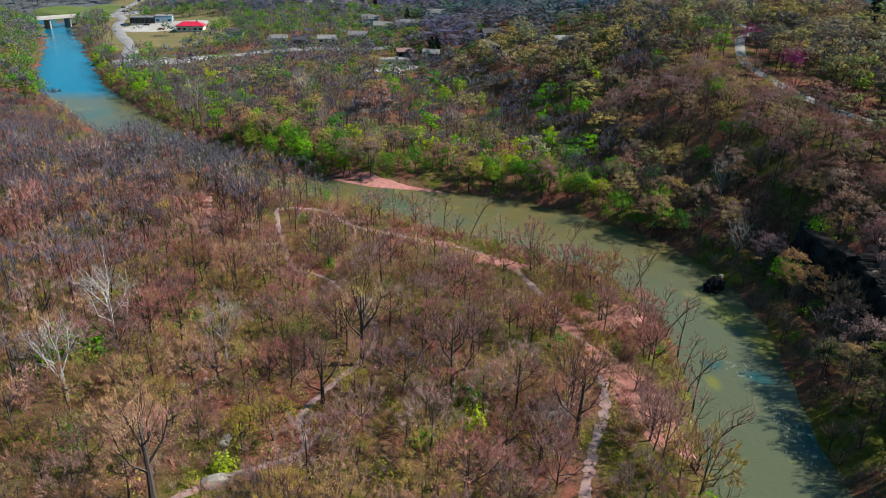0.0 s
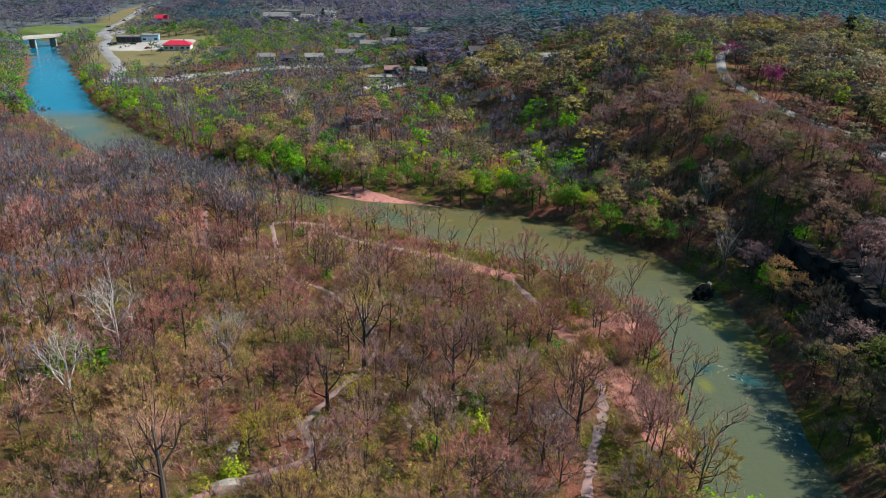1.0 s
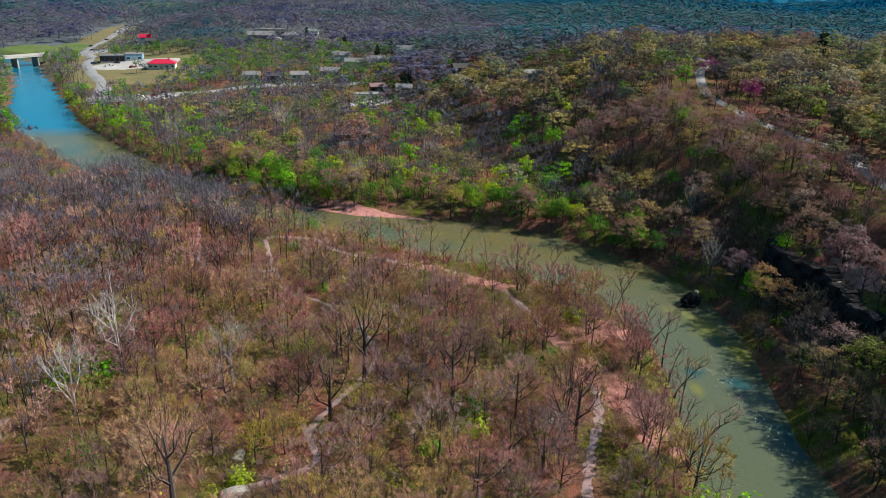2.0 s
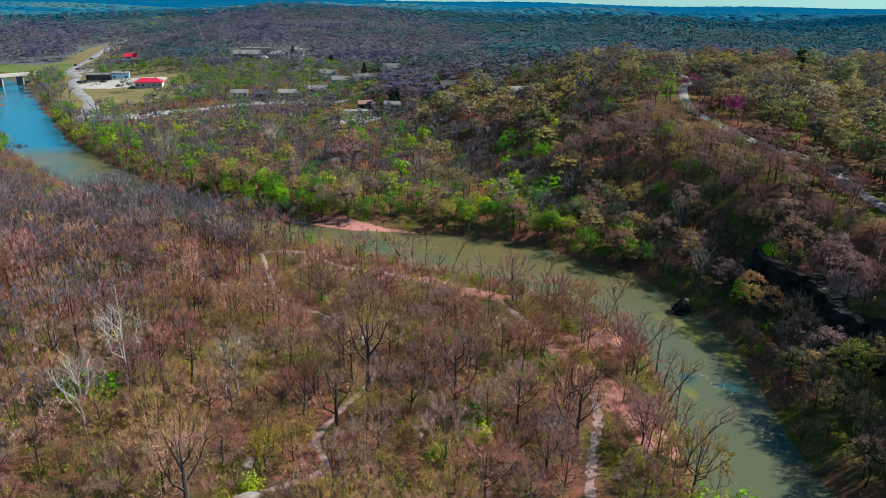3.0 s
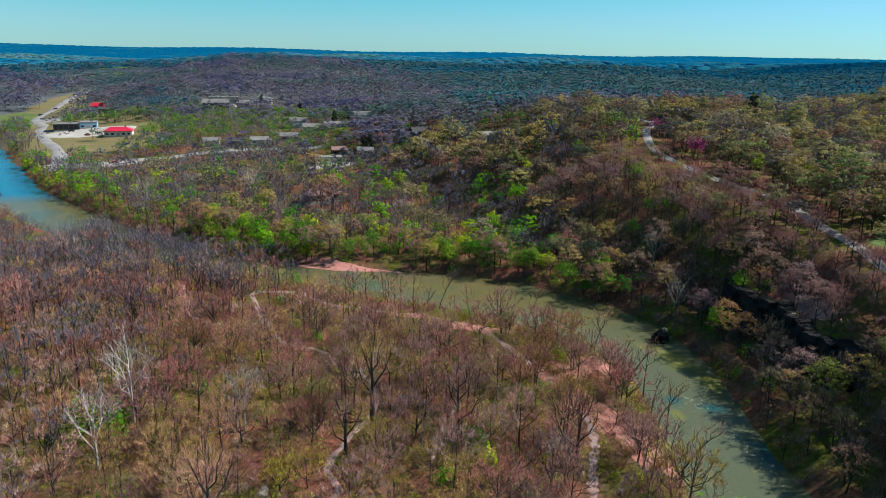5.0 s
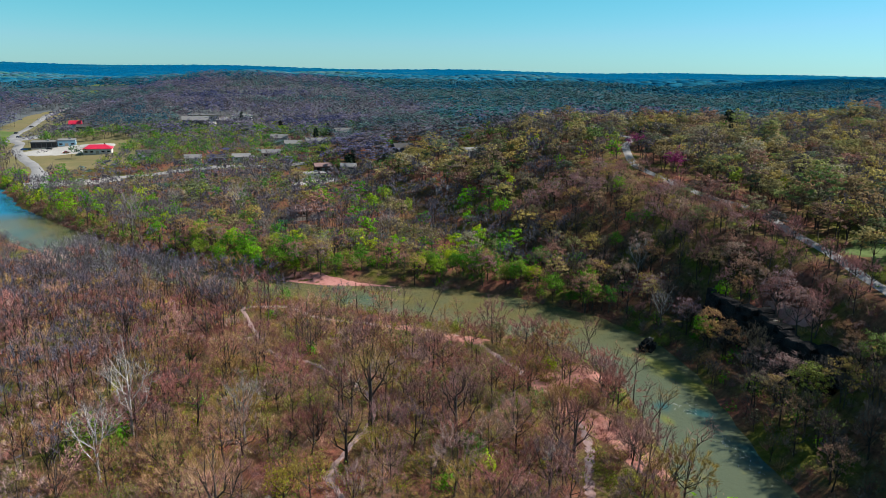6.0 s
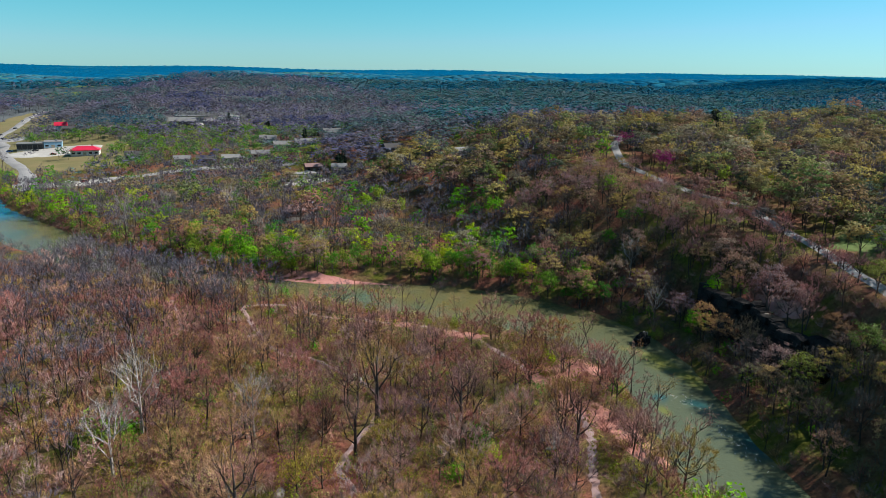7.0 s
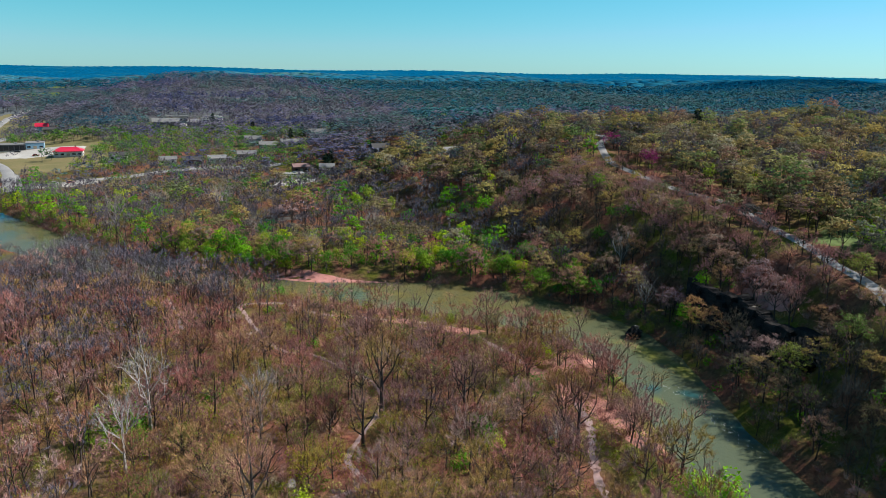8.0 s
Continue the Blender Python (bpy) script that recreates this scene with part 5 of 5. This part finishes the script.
# broken water over shallow stones
foam_v, foam_f = [], []
for k in range(90):
    c = r.rand()
    x, y = (55.5 + 2.0 * r.normal(), 110 + 3.0 * r.normal()) if c < 0.4 else (56.5 + 1.6 * r.normal(), 92 + 5 * r.normal())
    if river_d(np.array([x]), np.array([y]))[0][0] > -1:
        continue
    a, ln, w = 1.2 + 0.6 * r.normal(), 0.12 + 0.35 * r.rand(), 0.03 + 0.05 * r.rand()
    o = len(foam_v)
    for t in range(6):
        q = t * 6.283 / 6
        u, v = ln * math.cos(q), w * math.sin(q) * (0.7 + 0.6 * r.rand())
        foam_v.append((x + u * math.cos(a) - v * math.sin(a), y + u * math.sin(a) + v * math.cos(a), 0.02))
    foam_v.append((x, y, 0.07))
    foam_f += [(o + t, o + (t + 1) % 6, o + 6) for t in range(6)]
tagged(mesh_object("river_riffles", foam_v, foam_f, [PAINT["foam"]], shade=True), "small white riffles over shallow stones", "foam", kind="stuff")

# ---- single plants ----
def lone(name, proto, materials, label, category, group, places):
    made = None
    for x, y, size, turn in places:
        m = stand(x, y, max(h1(x, y), 0.0), turn, size)
        if made is None:
            made = tree_thing(name, proto, materials, label, category, group)
            made.matrix_basis = m
        else:
            copy_thing(made, m).matrix_basis = m


WHITE = (OBJ["white"], mats["white", "object"], None)
syc = [grow(100 + s, 17, 6.0, 0.2, 8, 6, 500, 0.06, 1.6, girth=0.34) for s in range(2)]
lone("sycamore", syc[0], WHITE, "tall sycamore with bare chalky white limbs", "tree", "sycamores", [(-57.9, 107, 1.0, 0), (-102, 285, 1.0, 2), (70, 153, 0.6, 4), (-88, 300, 0.9, 1), (-140, 340, 0.8, 5), (-45, 250, 0.8, 3)])
lone("sycamore", syc[1], WHITE, "tall sycamore with bare chalky white limbs", "tree", "sycamores", [(-60.6, 300, 1.0, 0), (-59.3, 92, 0.9, 2), (-23, 222, 0.7, 1), (-37, 103, 0.8, 3), (74, 178, 0.8, 1), (2, 250, 0.8, 2)])
forked = grow(120, 18, 6.2, 0.2, 6, 6, 900, 0.045, 1.5, girth=0.55, sides=7)
lone("forked_tree", forked, (OBJ["bark"], OBJ["twig"], None), "large dark forked bare tree beside the trail", "tree", "large forked trees", [(-13.6, 104, 1.0, 0.6), (-18.5, 92, 0.7, 3), (2, 97.5, 0.85, 4.5), (21, 86, 0.8, 2), (-37, 70, 0.95, 1)])
snag = [grow(130 + s, 11, 2.6, 0.35, 5, 4, 170, 0.045, 1.1, lean=(0.42 + 0.12 * s, 0.05), girth=0.17) for s in range(3)]
spots = [(40.5, 91), (42.5, 97), (43.5, 103), (44.5, 108.5), (45, 114), (44.5, 121), (45, 127), (43, 133), (42.5, 139), (39, 145), (34.5, 150), (29, 155), (22, 159.5), (15, 163.5), (7, 168), (0, 171.5), (-8, 177), (39, 84), (38, 78), (37.5, 70)]
for k in range(3):
    lone("leaning_tree", snag[k], (OBJ["bark"], OBJ["twig"], None), "dark bare tree leaning out over the water", "tree", "leaning trees on the bank", [(x, y, 0.75 + 0.4 * ((n * 37) % 10) / 10, math.radians((25 if y < 130 else 65) + 40 * math.sin(n * 2.1))) for n, (x, y) in enumerate(spots) if n % 3 == k])
gb = bush(140, 3.0, 2.4, 40, 420, 0.26)
lone("green_bush", gb, (None, OBJ["twig"], OBJ["green"]), "rounded bush in vivid green leaf", "bush", "green bushes", [(21.6, 111, 1.2, 0), (4.8, 94.8, 1.2, 1), (-65, 103, 2.1, 2), (-61, 106, 1.6, 3), (5.5, 88.5, 1.1, 3), (-54.3, 81, 1.2, 4), (-26.1, 144.1, 0.9, 5), (-36.9, 172, 0.9, 0.5),
      (-34.6, 190, 1.1, 1.5), (-30, 77, 0.9, 2.5), (41.5, 69, 1.8, 1), (35.5, 69.5, 1.7, 0), (38.5, 71.5, 1.5, 2), (31, 131, 1.2, 4), (27, 131, 0.8, 3), (13, 157, 0.9, 2), (86, 150, 1.1, 1), (68, 146, 0.9, 4), (40.5, 113, 0.9, 2), (-47, 118, 0.9, 3), (-2, 84, 1.0, 5)])
gt = broad(141, 11, 4.2, 0.1, 7, 60, 2, 0.05, 1.0, 34, 0.2, 1.0, 0.2, tier=0.55, face_up=0.5, shell=0.8)
lone("green_tree", gt, (OBJ["bark"], OBJ["twig"], OBJ["olive"]), "olive green leafy tree standing apart on the bank", "tree", "olive trees on the bank", [(74.3, 97, 1.05, 0), (97, 106, 0.8, 1), (82, 90, 0.9, 2), (70, 86, 0.7, 4)])
wb = bush(142, 2.0, 1.5, 50, 260, 0.12)
lone("flowering_bush", wb, (None, OBJ["twig"], OBJ["bloom"]), "low bush covered in creamy white blossom", "bush", "white flowering bushes", [(-18.2, 129.7, 1.3, 0), (-5.4, 118.1, 1.2, 1), (-17, 83.6, 1.0, 2), (18.5, 93, 1.1, 3), (-15.5, 127, 1.0, 4), (-35, 84, 1.0, 0), (-31, 79, 0.9, 1), (-12, 82, 1.0, 2), (-8, 78, 0.9, 3), (-45, 92, 1.0, 4), (-28, 92, 0.9, 5), (-6.5, 114, 1.1, 1),
      (-10, 112, 1.0, 2), (2, 107, 0.9, 3), (-17, 128, 1.1, 4), (9, 82, 0.8, 5), (-52, 100, 0.9, 1), (28, 88, 0.7, 2), (-25, 100, 0.9, 0), (-40, 78, 1.0, 3)])
rb = grow(143, 7, 3.6, 0.1, 6, 5, 300, 0.04, 0.9, 700, 0.2, girth=0.14, puff=1.1)
lone("redbud", rb, (OBJ["bark"], OBJ["redbud"], OBJ["redbud"]), "small redbud tree in magenta bloom on the ridge", "tree", "redbuds", [(115.4, 241.4, 1.2, 0), (118.4, 244.4, 1.0, 2), (119.6, 283.7, 1.1, 1), (116.6, 285.7, 0.9, 3)])
lone("pine", pines[0], (OBJ["bark"], None, OBJ["pine"]), "tall dark green pine standing above bare trees", "tree", "pines", [(172, 300, 1.4, 1), (-60, 600, 0.9, 2), (-9, 394, 0.9, 3), (5, 560, 0.9, 4), (128, 300, 0.75, 2)])
lone("pine", pines[1], (OBJ["bark"], None, OBJ["pine"]), "tall dark green pine standing above bare trees", "tree", "pines", [(163, 282, 0.9, 0), (-29, 508, 0.9, 3), (-6, 400, 0.8, 2), (-95, 630, 1.0, 4), (-20, 540, 0.8, 5), (176, 306, 0.7, 3)])


# ---- buildings ----
def house(name, x, y, turn, w, d, h, roof, wall_m, roof_m, label, rise=2.0, windows=4, sink=0.9, glass_front=False):
    """Walls on a plinth, an overhanging roof, windows and a door on the two long sides."""
    root = new(name)
    part("plinth", one_block(-w / 2 - 0.05, -d / 2 - 0.05, -2.0, w / 2 + 0.05, d / 2 + 0.05, 0.25), PAINT["concrete"], root)
    part("wall", one_block(-w / 2, -d / 2, 0.2, w / 2, d / 2, h), PAINT[wall_m], root)
    bm = bmesh.new()
    o = 0.6
    if roof == "flat":
        block(bm, -w / 2 - 0.2, -d / 2 - 0.2, h - 0.1, w / 2 + 0.2, d / 2 + 0.2, h + 0.35, 0.05)
    else:
        inset = 0.0 if roof == "gable" else min(w, d) * 0.42
        lo = [bm.verts.new((sx * (w / 2 + o), sy * (d / 2 + o), h - 0.15)) for sx, sy in ((-1, -1), (1, -1), (1, 1), (-1, 1))]
        mid = [bm.verts.new((v.co.x, v.co.y, h + 0.1)) for v in lo]
        a, c = bm.verts.new((-w / 2 - o + inset, 0, h + rise)), bm.verts.new((w / 2 + o - inset, 0, h + rise))
        bm.faces.new(lo[::-1])
        for n in range(4):
            m = (n + 1) % 4
            bm.faces.new((lo[n], lo[m], mid[m], mid[n]))
        for f in ((mid[0], mid[1], c, a), (mid[2], mid[3], a, c), (mid[1], mid[2], c), (mid[3], mid[0], a)):
            bm.faces.new(f)
    top = part("roof", bm, PAINT[roof_m], root)
    if roof != "flat" and w > 9:
        part("chimney", one_block(w * 0.22, 0.3, h + 0.2, w * 0.22 + 0.7, 1.0, h + rise + 0.9), PAINT["brick_wall"], top)
    if roof == "flat":
        part("roof_unit", one_block(w * 0.1, -0.8, h + 0.35, w * 0.1 + 1.8, 0.8, h + 1.3, bevel=0.08), PAINT["steel"], top)
    for side in (-1, 1):
        for n in range(windows):
            cx = -w / 2 + w * (n + 0.5) / windows
            ww = w / windows * (0.42 if glass_front else 0.28)
            z0, z1 = (0.5, h - 0.8) if glass_front else ((0.25, 2.2) if n == windows // 2 else (1.1, 2.3))
            yy = side * d / 2
            nm = "door" if n == windows // 2 and not glass_front else "window"
            win = part(nm, one_block(cx - ww, yy - 0.06, z0, cx + ww, yy + 0.06, z1), PAINT["dark_glass" if nm == "window" else "tan_wall"], root)
            if nm == "window":
                part("sill", one_block(cx - ww - 0.1, yy - 0.14, z0 - 0.12, cx + ww + 0.1, yy + 0.14, z0), PAINT["white_wall"], win)
    root.matrix_basis = pose(x, y, min(h1(x, y), h1(x + w / 3, y), h1(x - w / 3, y)) + sink, 0, 0, turn)
    return tagged(root, label, "building" if name == "shop" else "house")


house("shop", -181, 512, 9, 18, 11, 3.6, "hip", "white_wall", "red_roof", "low white shop with a bright red hipped roof", 2.6, 5)
house("shop", -229.5, 549, 15, 17, 12, 4.6, "flat", "dark_wall", "grey_roof", "long dark glass-fronted shop with a flat roof", 1, 5, glass_front=True)
house("shop", -215, 553, 15, 12, 12, 4.4, "flat", "blue_wall", "pale_roof", "pale blue shop wing with a flat roof", 1, 3)
for row in HOUSES:
    house(*row)


def bridge():
    root = new("bridge")
    x0, y0, x1, y1 = -332, 543, -295, 596
    ln, turn = math.hypot(x1 - x0, y1 - y0), math.degrees(math.atan2(y1 - y0, x1 - x0))
    part("deck", one_block(0, -5.5, -0.9, ln, 5.5, 0.0, bevel=0.05), lot_mat, root)
    for s in (-1, 1):
        rail = part("parapet", one_block(0, s * 5.35 - 0.15, 0.0, ln, s * 5.35 + 0.15, 0.8, bevel=0.04), PAINT["concrete"], root)
        for n in range(9):
            part("post", one_block(ln * n / 8 - 0.2, s * 5.35 - 0.22, 0, ln * n / 8 + 0.2, s * 5.35 + 0.22, 1.0), PAINT["concrete"], rail)
    for n in range(1, 4):
        part("pier", one_block(ln * n / 4 - 0.6, -4.5, -11.5, ln * n / 4 + 0.6, 4.5, -0.9, bevel=0.15), PAINT["concrete"], root)
    root.matrix_basis = pose(x0, y0, max(h1(x0, y0), h1(x1, y1)) + 0.9, 0, 0, turn)
    return tagged(root, "pale concrete road bridge over the river", "bridge")


bridge()


def car(colour, label):
    root = new("car")
    bm = one_block(-2.2, -0.9, 0.35, 2.2, 0.9, 0.95, bevel=0.15)
    part("body", bm, PAINT[colour], root)
    bm = bmesh.new()
    lo = [bm.verts.new(p) for p in ((-1.7, -0.82, 0.93), (1.0, -0.82, 0.93), (1.0, 0.82, 0.93), (-1.7, 0.82, 0.93))]
    hi = [bm.verts.new(p) for p in ((-1.2, -0.68, 1.45), (0.4, -0.68, 1.45), (0.4, 0.68, 1.45), (-1.2, 0.68, 1.45))]
    for n in range(4):
        bm.faces.new((lo[n], lo[(n + 1) % 4], hi[(n + 1) % 4], hi[n]))
    bm.faces.new(lo[::-1])
    bm.faces.new(hi)
    part("window", bm, PAINT["dark_glass"], root)
    part("roof", one_block(-1.2, -0.7, 1.44, 0.4, 0.7, 1.5, bevel=0.02), PAINT[colour], root)
    for sx in (-1.35, 1.35):
        for sy in (-0.85, 0.85):
            bm = bmesh.new()
            bmesh.ops.create_cone(bm, cap_ends=True, segments=12, radius1=0.34, radius2=0.34, depth=0.24, matrix=pose(sx, sy, 0.34, 90))
            part("wheel", bm, PAINT["tyre"], root)
    return tagged(root, label, "car", "cars in the valley")


CARS = [("car_dark", "black car on the pale valley road", [(-297, 671, 75), (-303, 722, 75), (-283, 640, 70), (-222, 536, 15), (-150, 418, 20)]),
        ("car_white", "white car parked on the pale lot", [(-196, 518, 10), (-327, 808, 75), (-161, 408, 15), (-116, 690, 40), (-24, 356, 10)]),
        ("car_red", "red car parked on the pale lot", [(-203, 514, 12), (-153, 409, 15)]),
        ("car_blue", "blue car parked beside the shops", [(-240, 538, 15), (-166, 405, 15), (-106, 680, 90)])]
for colour, label, places in CARS:
    made = None
    for x, y, a in places:
        m = pose(x, y, h1(x, y) + 0.9, 0, 0, a)
        if made is None:
            made = car(colour, label)
            made.matrix_basis = m
        else:
            copy_thing(made, m)
